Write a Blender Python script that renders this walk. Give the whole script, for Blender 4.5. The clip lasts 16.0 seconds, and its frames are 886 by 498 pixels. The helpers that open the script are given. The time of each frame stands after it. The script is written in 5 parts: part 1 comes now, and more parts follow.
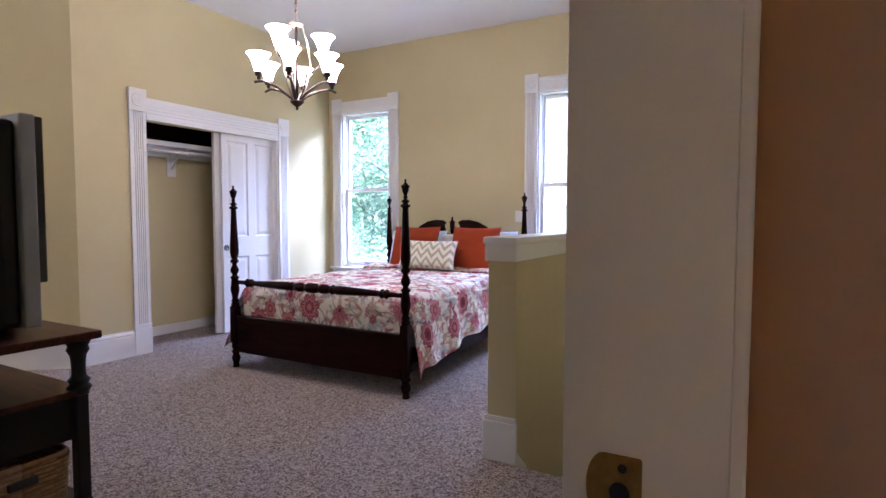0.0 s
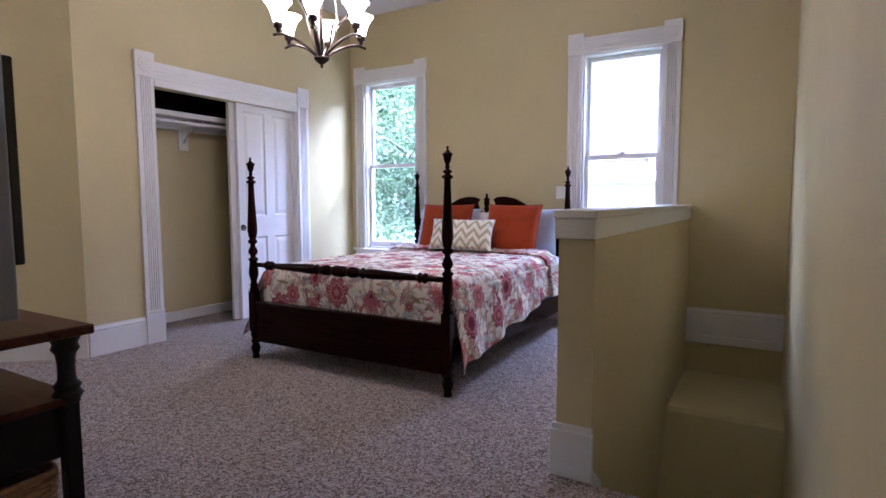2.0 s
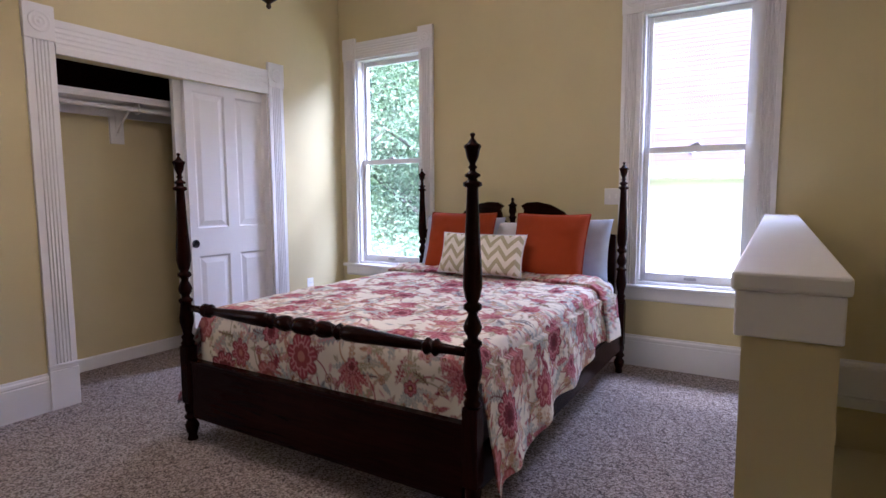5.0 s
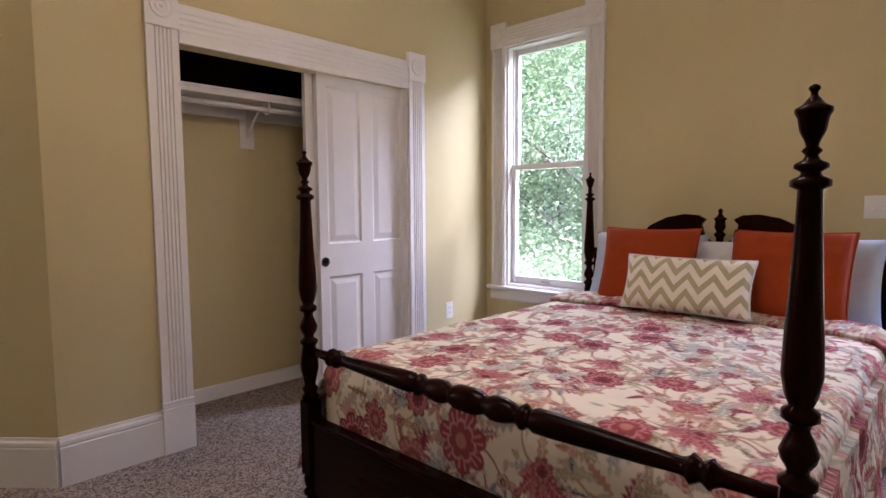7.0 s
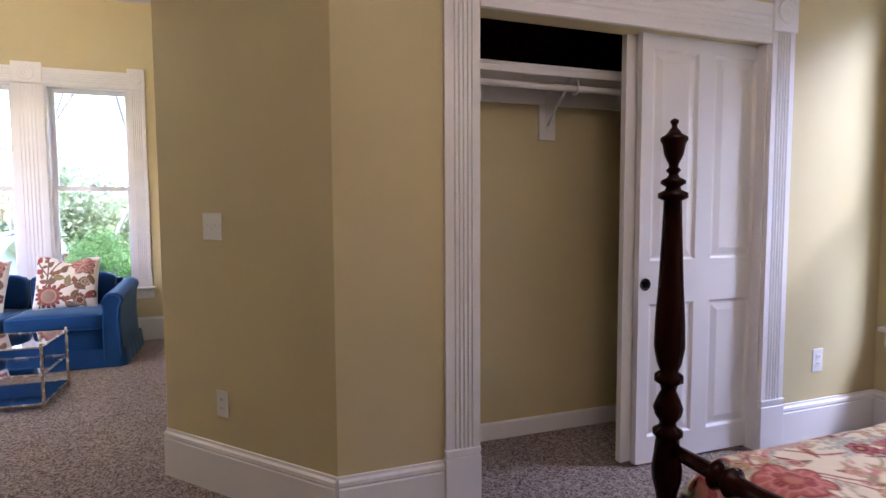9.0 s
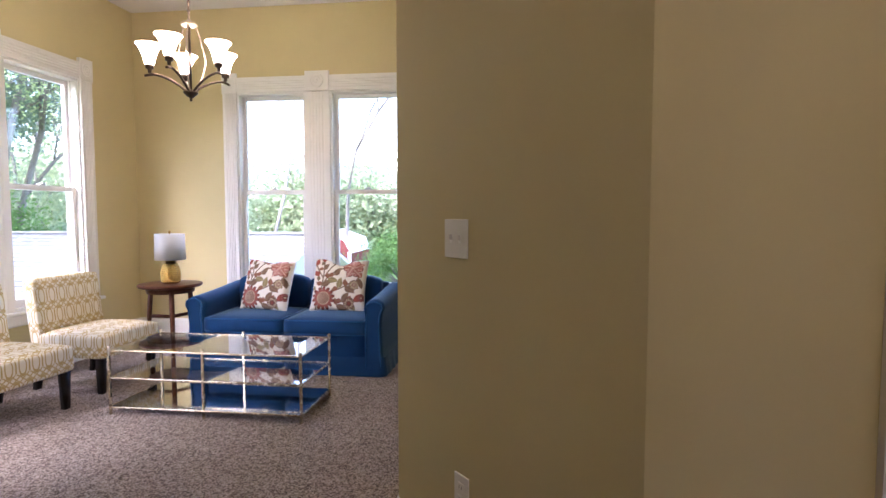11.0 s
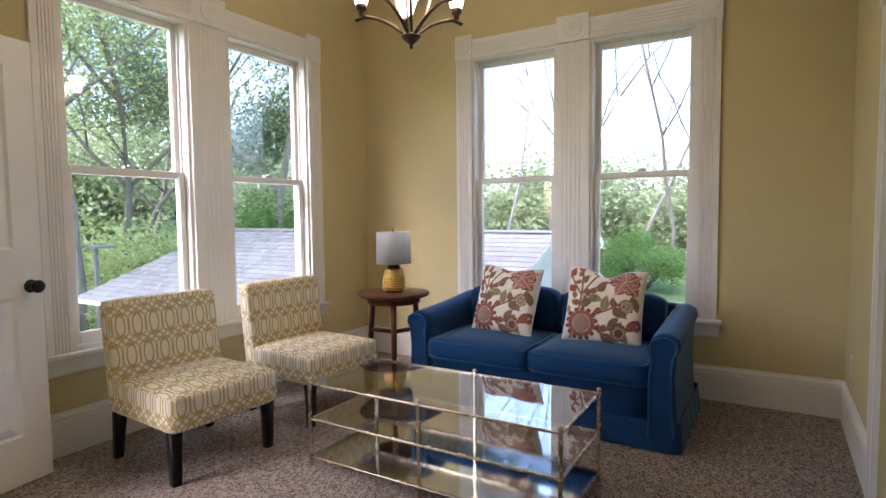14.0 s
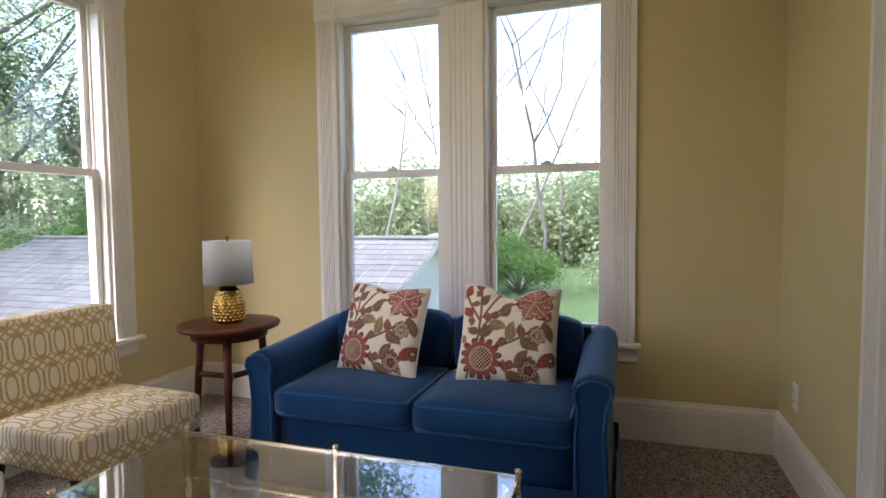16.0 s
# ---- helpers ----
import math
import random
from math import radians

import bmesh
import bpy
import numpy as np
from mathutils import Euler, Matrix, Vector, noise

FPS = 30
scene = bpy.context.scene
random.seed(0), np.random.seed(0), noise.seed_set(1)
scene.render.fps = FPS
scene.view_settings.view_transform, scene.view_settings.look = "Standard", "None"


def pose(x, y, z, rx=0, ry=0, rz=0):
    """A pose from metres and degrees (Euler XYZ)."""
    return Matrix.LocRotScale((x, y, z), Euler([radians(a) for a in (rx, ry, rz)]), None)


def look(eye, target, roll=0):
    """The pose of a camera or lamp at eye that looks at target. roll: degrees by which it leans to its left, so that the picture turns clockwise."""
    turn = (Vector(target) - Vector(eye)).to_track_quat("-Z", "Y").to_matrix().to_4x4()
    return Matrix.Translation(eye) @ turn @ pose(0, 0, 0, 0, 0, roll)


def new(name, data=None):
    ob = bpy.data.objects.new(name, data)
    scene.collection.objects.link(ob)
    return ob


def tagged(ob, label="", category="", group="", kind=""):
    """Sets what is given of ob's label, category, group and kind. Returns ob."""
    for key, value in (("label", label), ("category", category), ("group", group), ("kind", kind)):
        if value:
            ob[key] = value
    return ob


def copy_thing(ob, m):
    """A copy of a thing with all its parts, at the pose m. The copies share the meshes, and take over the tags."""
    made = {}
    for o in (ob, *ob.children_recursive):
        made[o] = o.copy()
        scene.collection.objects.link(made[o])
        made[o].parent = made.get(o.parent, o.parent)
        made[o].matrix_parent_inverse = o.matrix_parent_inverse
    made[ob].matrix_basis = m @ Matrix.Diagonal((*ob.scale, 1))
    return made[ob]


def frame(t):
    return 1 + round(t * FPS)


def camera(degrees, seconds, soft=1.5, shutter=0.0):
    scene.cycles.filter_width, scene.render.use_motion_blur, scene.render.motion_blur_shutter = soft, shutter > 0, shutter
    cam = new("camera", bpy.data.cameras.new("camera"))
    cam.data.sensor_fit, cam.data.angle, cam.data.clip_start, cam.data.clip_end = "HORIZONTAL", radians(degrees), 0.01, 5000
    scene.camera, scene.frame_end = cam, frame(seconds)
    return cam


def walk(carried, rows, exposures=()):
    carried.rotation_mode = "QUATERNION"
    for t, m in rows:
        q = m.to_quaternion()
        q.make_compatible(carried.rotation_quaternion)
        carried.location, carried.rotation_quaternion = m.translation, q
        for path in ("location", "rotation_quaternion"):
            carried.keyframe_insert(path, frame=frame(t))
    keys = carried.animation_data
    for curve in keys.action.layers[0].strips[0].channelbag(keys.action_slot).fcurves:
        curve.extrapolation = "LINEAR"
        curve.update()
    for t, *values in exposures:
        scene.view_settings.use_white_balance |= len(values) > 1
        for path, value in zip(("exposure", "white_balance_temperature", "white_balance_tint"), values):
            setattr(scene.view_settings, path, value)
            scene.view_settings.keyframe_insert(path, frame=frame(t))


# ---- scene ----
cam = camera(77.1, 16.0)
PATH = [
    (0, (0.262, 0.805, 1.209), (-0.706, 2.552, 1.099), 0.1),
    (0.5, (0.16, 0.82, 1.194), (-0.833, 2.552, 1.078), 0.2),
    (1, (0.065, 0.895, 1.178), (-0.938, 2.621, 1.042), 0.2),
    (1.5, (-0.023, 1.016, 1.166), (-1.03, 2.737, 1.007), -0.0),
    (2, (-0.131, 1.12, 1.155), (-1.141, 2.837, 0.982), -0.1),
    (2.5, (-0.319, 1.256, 1.175), (-1.328, 2.971, 0.979), 0.0),
    (3, (-0.432, 1.398, 1.194), (-1.442, 3.113, 0.999), -0.0),
    (3.5, (-0.538, 1.609, 1.212), (-1.548, 3.323, 1.012), -0.3),
    (3.7, (-0.584, 1.692, 1.218), (-1.592, 3.407, 1.018), -0.3),
    (5.8, (-1.037, 2.435, 1.27), (-2.111, 4.112, 1.079), -0.4),
    (6, (-1.108, 2.486, 1.265), (-2.219, 4.139, 1.077), -0.4),
    (6.5, (-1.31, 2.6, 1.289), (-2.546, 4.161, 1.106), -0.3),
    (7, (-1.521, 2.706, 1.255), (-2.892, 4.154, 1.099), -0.4),
    (7.5, (-1.714, 2.837, 1.259), (-3.239, 4.123, 1.109), -0.4),
    (8, (-1.87, 2.935, 1.241), (-3.573, 3.975, 1.105), -0.7),
    (8.5, (-2.117, 2.943, 1.265), (-3.921, 3.794, 1.125), -0.4),
    (9, (-2.332, 2.961, 1.258), (-4.212, 3.63, 1.121), -0.3),
    (9.5, (-2.59, 3.009, 1.273), (-4.531, 3.471, 1.135), -0.3),
    (11.8, (-3.573, 2.985, 1.256), (-5.463, 2.342, 1.126), -0.4),
    (12, (-3.644, 2.959, 1.244), (-5.5, 2.226, 1.11), -0.6),
    (12.5, (-3.839, 2.849, 1.252), (-5.621, 1.949, 1.116), -0.6),
    (13, (-4.048, 2.729, 1.233), (-5.784, 1.747, 1.093), -0.6),
    (13.5, (-4.299, 2.564, 1.252), (-6.019, 1.554, 1.115), -0.6),
    (14, (-4.492, 2.387, 1.229), (-6.208, 1.367, 1.103), -0.6),
    (14.5, (-4.655, 2.237, 1.215), (-6.376, 1.225, 1.097), -0.5),
    (15, (-4.877, 2.15, 1.202), (-6.642, 1.218, 1.086), -0.6),
    (15.5, (-5.106, 2.109, 1.213), (-6.924, 1.282, 1.101), -0.7),
    (16, (-5.313, 2.037, 1.213), (-7.209, 1.411, 1.1), -0.6),
]
LIGHT = [(0.0, 4.65, 4950, 31), (0.7, 4.5, 4900, 31), (1.5, 4.35, 4900, 31), (3.0, 4.22, 5100, 32), (4.0, 4.2, 5250, 32), (6.0, 3.9, 5600, 33), (7.0, 3.9, 6050, 33), (8.0, 3.85, 5600, 33), (9.0, 3.9, 5650, 33), (9.5, 3.95, 5750, 33), (12.0, 3.25, 5850, 26), (14.0, 2.85, 6200, 24), (16.0, 2.65, 6350, 22)]
walk(cam, [(t, look(eye, target, roll)) for t, eye, target, roll in PATH], LIGHT)
SKY, SUN, LAMP, NORTH_FILL = 0.15, 1.1, 1.55, 22.0

# ---- world, sun and exposure ----
world = bpy.data.worlds.new("world")
scene.world = world
world.use_nodes = True
sky = world.node_tree.nodes.new("ShaderNodeTexSky")
sky.sky_type, sky.sun_disc = "NISHITA", False
sky.sun_elevation, sky.sun_rotation = radians(46), radians(110)
sky.air_density, sky.dust_density, sky.ozone_density = 1.1, 2.0, 2.0
world.node_tree.links.new(sky.outputs[0], world.node_tree.nodes["Background"].inputs[0])
world.node_tree.nodes["Background"].inputs[1].default_value = SKY
sun = new("sun", bpy.data.lights.new("sun", "SUN"))
sun.data.energy, sun.data.angle, sun.data.color = SUN, radians(40), (1.0, 0.96, 0.9)
sun.matrix_world = look((0.65 * 30, -0.24 * 30, 0.72 * 30), (0, 0, 0))
for x in (-3.888, -1.328):              # area lamps added outside, above the view, to boost the north skylight
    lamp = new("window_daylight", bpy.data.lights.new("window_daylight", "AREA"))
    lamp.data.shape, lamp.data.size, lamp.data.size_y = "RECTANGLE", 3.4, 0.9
    lamp.data.energy, lamp.data.color = NORTH_FILL, (0.84, 0.92, 1.0)
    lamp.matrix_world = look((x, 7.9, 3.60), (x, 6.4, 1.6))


# ---- materials ----
class Nodes:
    """A small builder for node materials."""

    def __init__(self, name):
        self.m = bpy.data.materials.new(name)
        self.m.use_nodes = True
        self.t = self.m.node_tree
        self.p = self.t.nodes["Principled BSDF"]
        self.out = self.t.nodes["Material Output"]

    def n(self, kind, **kw):
        node = self.t.nodes.new("ShaderNode" + kind)
        for k, v in kw.items():
            node.inputs[k].default_value = v
        return node

    def l(self, a, b):
        self.t.links.new(a, b)

    def obj(self):
        return self.n("TexCoord").outputs["Object"]

    def uv(self):
        return self.n("TexCoord").outputs["UV"]

    def math(self, op, a, b=0.0, c=0.0):
        node = self.n("Math")
        node.operation = op
        for i, v in enumerate((a, b, c)):
            if isinstance(v, (int, float)):
                node.inputs[i].default_value = v
            else:
                self.l(v, node.inputs[i])
        return node.outputs[0]

    def mix(self, fac, a, b):
        node = self.n("Mix")
        node.data_type = "RGBA"
        for i, v in ((0, fac), (6, a), (7, b)):
            if isinstance(v, (int, float)):
                node.inputs[i].default_value = v
            elif isinstance(v, tuple):
                node.inputs[i].default_value = (*v, 1) if len(v) == 3 else v
            else:
                self.l(v, node.inputs[i])
        return node.outputs[2]

    def noise(self, vec, scale, detail=4.0, rough=0.55, dist=0.0):
        node = self.n("TexNoise", Scale=scale, Detail=detail, Roughness=rough, Distortion=dist)
        self.l(vec, node.inputs["Vector"])
        return node

    def ramp(self, fac, stops):
        node = self.n("ValToRGB")
        el = node.color_ramp.elements
        while len(el) < len(stops):
            el.new(0.5)
        for e, (pos, col) in zip(el, stops):
            e.position, e.color = pos, (*col, 1) if len(col) == 3 else col
        self.l(fac, node.inputs[0])
        return node.outputs[0]

    def bump(self, height, strength, dist=0.002):
        node = self.n("Bump", Strength=strength, Distance=dist)
        self.l(height, node.inputs["Height"])
        self.l(node.outputs[0], self.p.inputs["Normal"])

    def set(self, rough=None, metal=None, spec=None, color=None):
        for key, v in (("Roughness", rough), ("Metallic", metal), ("Specular IOR Level", spec)):
            if v is not None:
                self.p.inputs[key].default_value = v
        if color is not None:
            if isinstance(color, tuple):
                self.p.inputs["Base Color"].default_value = (*color, 1)
            else:
                self.l(color, self.p.inputs["Base Color"])
        return self


def surface(name, c1, c2, scale=6.0, rough=0.5, bump=0.1, bscale=120.0, metal=0.0, spec=0.5, bdist=0.001, stretch=(1, 1, 1)):
    """A surface of two close colours in soft patches, with fine relief and uneven gloss."""
    k = Nodes(name)
    mp = k.n("Mapping", Scale=stretch)
    k.l(k.obj(), mp.inputs[0])
    v = mp.outputs[0]
    big = k.noise(v, scale, 5.0)
    fine = k.noise(v, bscale, 3.0)
    col = k.mix(k.ramp(big.outputs[0], [(0.3, (0, 0, 0)), (0.7, (1, 1, 1))]), c1, c2)
    k.set(rough, metal, spec, col)
    r = k.math("MULTIPLY_ADD", big.outputs[0], 0.16, rough - 0.08)
    k.l(r, k.p.inputs["Roughness"])
    if bump:
        k.bump(fine.outputs[0], bump, bdist)
    return k.m


def wood(name, dark, light, rough=0.25, scale=3.0, axis=0):
    k = Nodes(name)
    st = [14.0, 14.0, 14.0]
    st[axis] = 1.2
    mp = k.n("Mapping", Scale=tuple(st))
    k.l(k.obj(), mp.inputs[0])
    g = k.noise(mp.outputs[0], scale, 6.0, 0.6, 0.8)
    big = k.noise(k.obj(), 2.2, 3.0)
    f = k.math("MULTIPLY_ADD", big.outputs[0], 0.35, k.math("MULTIPLY", g.outputs[0], 0.65))
    k.set(rough, 0, 0.07, k.ramp(f, [(0.34, dark), (0.64, light)]))
    k.p.inputs["Coat Weight"].default_value = 0.01
    k.p.inputs["Coat Roughness"].default_value = 0.18
    k.bump(g.outputs[0], 0.08, 0.001)
    return k.m


def carpet_material():
    """Cut-pile carpet of mixed beige, taupe and dark brown tufts."""
    k = Nodes("carpet")
    wob = k.noise(k.obj(), 60, 2.0)
    vec = k.n("VectorMath")
    vec.operation = "MULTIPLY_ADD"
    k.l(wob.outputs[1], vec.inputs[0])
    vec.inputs[1].default_value = (0.012, 0.012, 0.012)
    k.l(k.obj(), vec.inputs[2])
    cell = k.n("TexVoronoi", Scale=140.0, Randomness=1.0)
    k.l(vec.outputs[0], cell.inputs["Vector"])
    fine = k.noise(k.obj(), 260, 3.0)
    mid = k.noise(k.obj(), 28, 4.0, 0.7)
    wide = k.noise(k.obj(), 1.6, 3.0)
    sep = k.n("SeparateColor")
    k.l(cell.outputs["Color"], sep.inputs[0])
    f = k.math("MULTIPLY_ADD", mid.outputs[0], 0.6, k.math("MULTIPLY", sep.outputs[0], 0.62))
    col = k.ramp(f, [(0.26, (0.036, 0.022, 0.017)), (0.45, (0.18, 0.128, 0.105)), (0.62, (0.36, 0.282, 0.24)), (0.88, (0.60, 0.51, 0.45))])
    tone = k.mix(k.math("MULTIPLY_ADD", wide.outputs[0], 0.3, -0.05), col, (0.22, 0.163, 0.136))
    k.set(0.95, 0, 0.1, tone)
    k.p.inputs["Sheen Weight"].default_value = 0.15
    h = k.math("ADD", k.math("MULTIPLY", k.math("SUBTRACT", 1.0, cell.outputs["Distance"]), 0.7), k.math("MULTIPLY", fine.outputs[0], 0.6))
    k.bump(k.math("ADD", h, k.math("MULTIPLY", mid.outputs[0], 0.8)), 1.0, 0.012)
    return k.m


class Print:
    """A cloth print drawn on a small repeating canvas: blossoms, leaves and stems in several colours."""

    def __init__(self, width, height, res, ground):
        self.res, self.nx, self.ny = res, int(width / res), int(height / res)
        self.c = np.empty((self.ny, self.nx, 3))
        self.c[:] = ground

    def area(self, x, y, r):
        n = int(2 * r / self.res) + 2
        ix = np.arange(n) + int((x - r) / self.res)
        iy = np.arange(n) + int((y - r) / self.res)
        X, Y = np.meshgrid((ix + 0.5) * self.res - x, (iy + 0.5) * self.res - y)
        return X, Y, np.ix_(iy % self.ny, ix % self.nx)

    def lay(self, sel, mask, col):
        m = np.clip(mask, 0, 1)[..., None]
        self.c[sel] = self.c[sel] * (1 - m) + np.array(col) * m

    def flower(self, x, y, r, petals, turn, dark, mid, pale, heart, lattice=False):
        X, Y, sel = self.area(x, y, r * 1.05)
        d, a = np.hypot(X, Y), np.arctan2(Y, X) + turn
        soft = self.res / r
        q = d / (r * (0.66 + 0.34 * np.abs(np.sin(petals * a / 2)) ** 0.6))
        self.lay(sel, (1 - q) / soft, dark)
        self.lay(sel, (0.91 - q) / soft, mid)
        self.lay(sel, ((0.88 - q) / soft).clip(0, 1) * (np.cos(petals * 3 * a) > 0.55) * (q > 0.55), pale)
        q2 = d / (r * 0.62 * (0.7 + 0.3 * np.abs(np.cos(petals * a / 2)) ** 0.6))
        self.lay(sel, (1 - q2) / soft, pale)
        self.lay(sel, (0.86 - q2) / soft, dark)
        self.lay(sel, ((0.80 - q2) / soft).clip(0, 1) * (np.sin(petals * 4 * a) > 0.35), mid)
        k = 0.55 if lattice else 0.24
        self.lay(sel, (k - d / r) / soft, heart)
        if lattice:
            g = (np.sin((X + Y) * 5.6 / (r * 0.16)) > 0.35) | (np.sin((X - Y) * 5.6 / (r * 0.16)) > 0.35)
            self.lay(sel, ((k - 0.04 - d / r) / soft).clip(0, 1) * g, dark)

    def leaf(self, x, y, ang, length, width, col, rib, serrate=0.15):
        cx, cy = x + math.cos(ang) * length / 2, y + math.sin(ang) * length / 2
        X, Y, sel = self.area(cx, cy, length / 2 + width)
        u = X * math.cos(ang) + Y * math.sin(ang) + length / 2
        v = -X * math.sin(ang) + Y * math.cos(ang) + 0.12 * width * np.sin(u / length * 6)
        t = np.clip(u / length, 0, 1)
        half = width * np.sin(np.pi * t ** 0.75) * (1 - serrate + serrate * np.sin(t * 40))
        m = ((half - np.abs(v)) / self.res).clip(0, 1) * (u > 0) * (u < length)
        self.lay(sel, m, col)
        self.lay(sel, m * ((np.abs(v) < 0.09 * width) | (np.sin((t * 9 - np.abs(v) / width) * 6.28) > 0.8)), rib)

    def stem(self, pts, r, col):
        p = [np.array(q, float) for q in pts]
        steps = int(sum(np.linalg.norm(b - a) for a, b in zip(p, p[1:])) / (r * 0.8)) + 2
        for i in range(steps):
            t = i / (steps - 1)
            q = (1 - t) ** 2 * p[0] + 2 * t * (1 - t) * p[1] + t * t * p[2]
            X, Y, sel = self.area(q[0], q[1], r * 1.5)
            self.lay(sel, (r - np.hypot(X, Y)) / self.res + 0.5, col)

    def onto(self, ob):
        """Gives the mesh its print, by its cloth coordinates."""
        me = ob.data
        n = len(me.loops)
        uv = np.empty(n * 2)
        me.uv_layers[0].data.foreach_get("uv", uv)
        g = uv.reshape(-1, 2) / self.res - 0.5
        i = np.floor(g).astype(int)
        f = g - i
        col = np.ones((n, 4))
        out = 0
        for dx in (0, 1):
            for dy in (0, 1):
                w = (f[:, 0] if dx else 1 - f[:, 0]) * (f[:, 1] if dy else 1 - f[:, 1])
                out = out + self.c[(i[:, 1] + dy) % self.ny, (i[:, 0] + dx) % self.nx] * w[:, None]
        col[:, :3] = out
        me.color_attributes.new("print", "FLOAT_COLOR", "CORNER").data.foreach_set("color", col.astype(np.float32).ravel())


def printed_cloth(name, relief=0.35):
    """Cloth that shows its mesh's print, faded in soft patches, with a fine weave."""
    k = Nodes(name)
    a = k.n("VertexColor")
    a.layer_name = "print"
    soft = k.noise(k.obj(), 14, 3.0)
    weave = k.noise(k.obj(), 500, 2.0)
    mottle = k.noise(k.obj(), 130, 3.0)
    fade = k.math("MULTIPLY_ADD", mottle.outputs[0], 0.5, k.math("MULTIPLY", soft.outputs[0], 0.12))
    k.set(0.9, 0, 0.15, k.mix(k.math("MULTIPLY", fade, 0.12), a.outputs[0], (0.66, 0.57, 0.50)))
    k.bump(k.math("ADD", k.math("MULTIPLY", weave.outputs[0], 0.3), soft.outputs[0]), relief, 0.006)
    return k.m


def quilt_print():
    p = Print(1.92, 1.68, 0.003, (0.81, 0.75, 0.64))
    r = random.Random(12)
    rose, maroon, pink = (0.33, 0.045, 0.075), (0.13, 0.012, 0.025), (0.60, 0.27, 0.28)
    teal, tan, olive, gold = (0.33, 0.39, 0.39), (0.50, 0.29, 0.17), (0.36, 0.33, 0.20), (0.52, 0.36, 0.18)
    faint = (0.60, 0.50, 0.42)
    cells = [(i, j) for i in range(8) for j in range(8)]
    at = {(i, j): ((i + 0.5 * (j % 2) + r.uniform(0.1, 0.7)) * 0.24, (j + r.uniform(0.1, 0.7)) * 0.21) for i, j in cells}
    for i, j in cells:
        x, y = at[i, j]
        for _ in range(6):
            a, l = r.uniform(0, 6.28), r.uniform(0.10, 0.20)
            e = (x + math.cos(a) * l, y + math.sin(a) * l)
            p.stem(((x, y), (x + math.cos(a + 0.8) * l * 0.6, y + math.sin(a + 0.8) * l * 0.6), e), 0.0028, r.choice((tan, olive, rose)))
            for s in (-1, 1):
                p.leaf(e[0], e[1], a + s * r.uniform(0.4, 1.0), r.uniform(0.04, 0.085), r.uniform(0.009, 0.017), r.choice((teal, tan, olive, rose, teal, pink)), r.choice((pink, faint, maroon)))
            p.flower(e[0], e[1], r.uniform(0.016, 0.028), 5, a, r.choice((maroon, rose, tan)), r.choice((pink, tan, rose)), (0.74, 0.60, 0.52), gold)
        for _ in range(5):
            p.leaf(x + r.uniform(-0.12, 0.12), y + r.uniform(-0.11, 0.11), r.uniform(0, 6.28), r.uniform(0.10, 0.17), r.uniform(0.016, 0.030), r.choice((teal, tan, olive, rose, (0.45, 0.46, 0.42))), r.choice((pink, (0.66, 0.58, 0.48), maroon)), 0.25)
        for _ in range(16):
            p.leaf(x + r.uniform(-0.12, 0.12), y + r.uniform(-0.11, 0.11), r.uniform(0, 6.28), r.uniform(0.025, 0.055), r.uniform(0.006, 0.012), r.choice((teal, tan, olive, pink, faint)), faint)
    for i, j in cells:
        x, y = at[i, j]
        k = r.choice((0, 1, 2, 3, 4, 4))
        if k == 4:
            for s in range(5):
                p.leaf(x, y, j + i + s * 0.55, 0.13 - 0.012 * abs(s - 2), 0.018, teal if s % 2 else (0.42, 0.44, 0.40), (0.62, 0.60, 0.54), 0.3)
            p.flower(x, y, 0.035, 6, i, maroon, rose, pink, gold)
        else:
            a = r.uniform(0, 6.28)
            for s in range(4):
                p.leaf(x, y, a + s * 1.57 + 0.3, 0.13, 0.020, (teal, olive, tan, teal)[s], (0.62, 0.55, 0.46), 0.3)
            if k == 3:
                for s in range(6):
                    p.leaf(x, y, a + (s - 2.5) * 0.42, r.uniform(0.09, 0.13), 0.024, rose if s % 2 else (0.44, 0.13, 0.13), pink, 0.2)
            p.flower(x, y, r.uniform(0.03, 0.045) if k == 3 else r.uniform(0.05, 0.10), (7, 9, 6, 8)[k], a, maroon if k % 2 else (0.28, 0.05, 0.06), rose if k != 2 else (0.48, 0.15, 0.14), pink, maroon if k % 2 else (0.50, 0.20, 0.16))
    return p


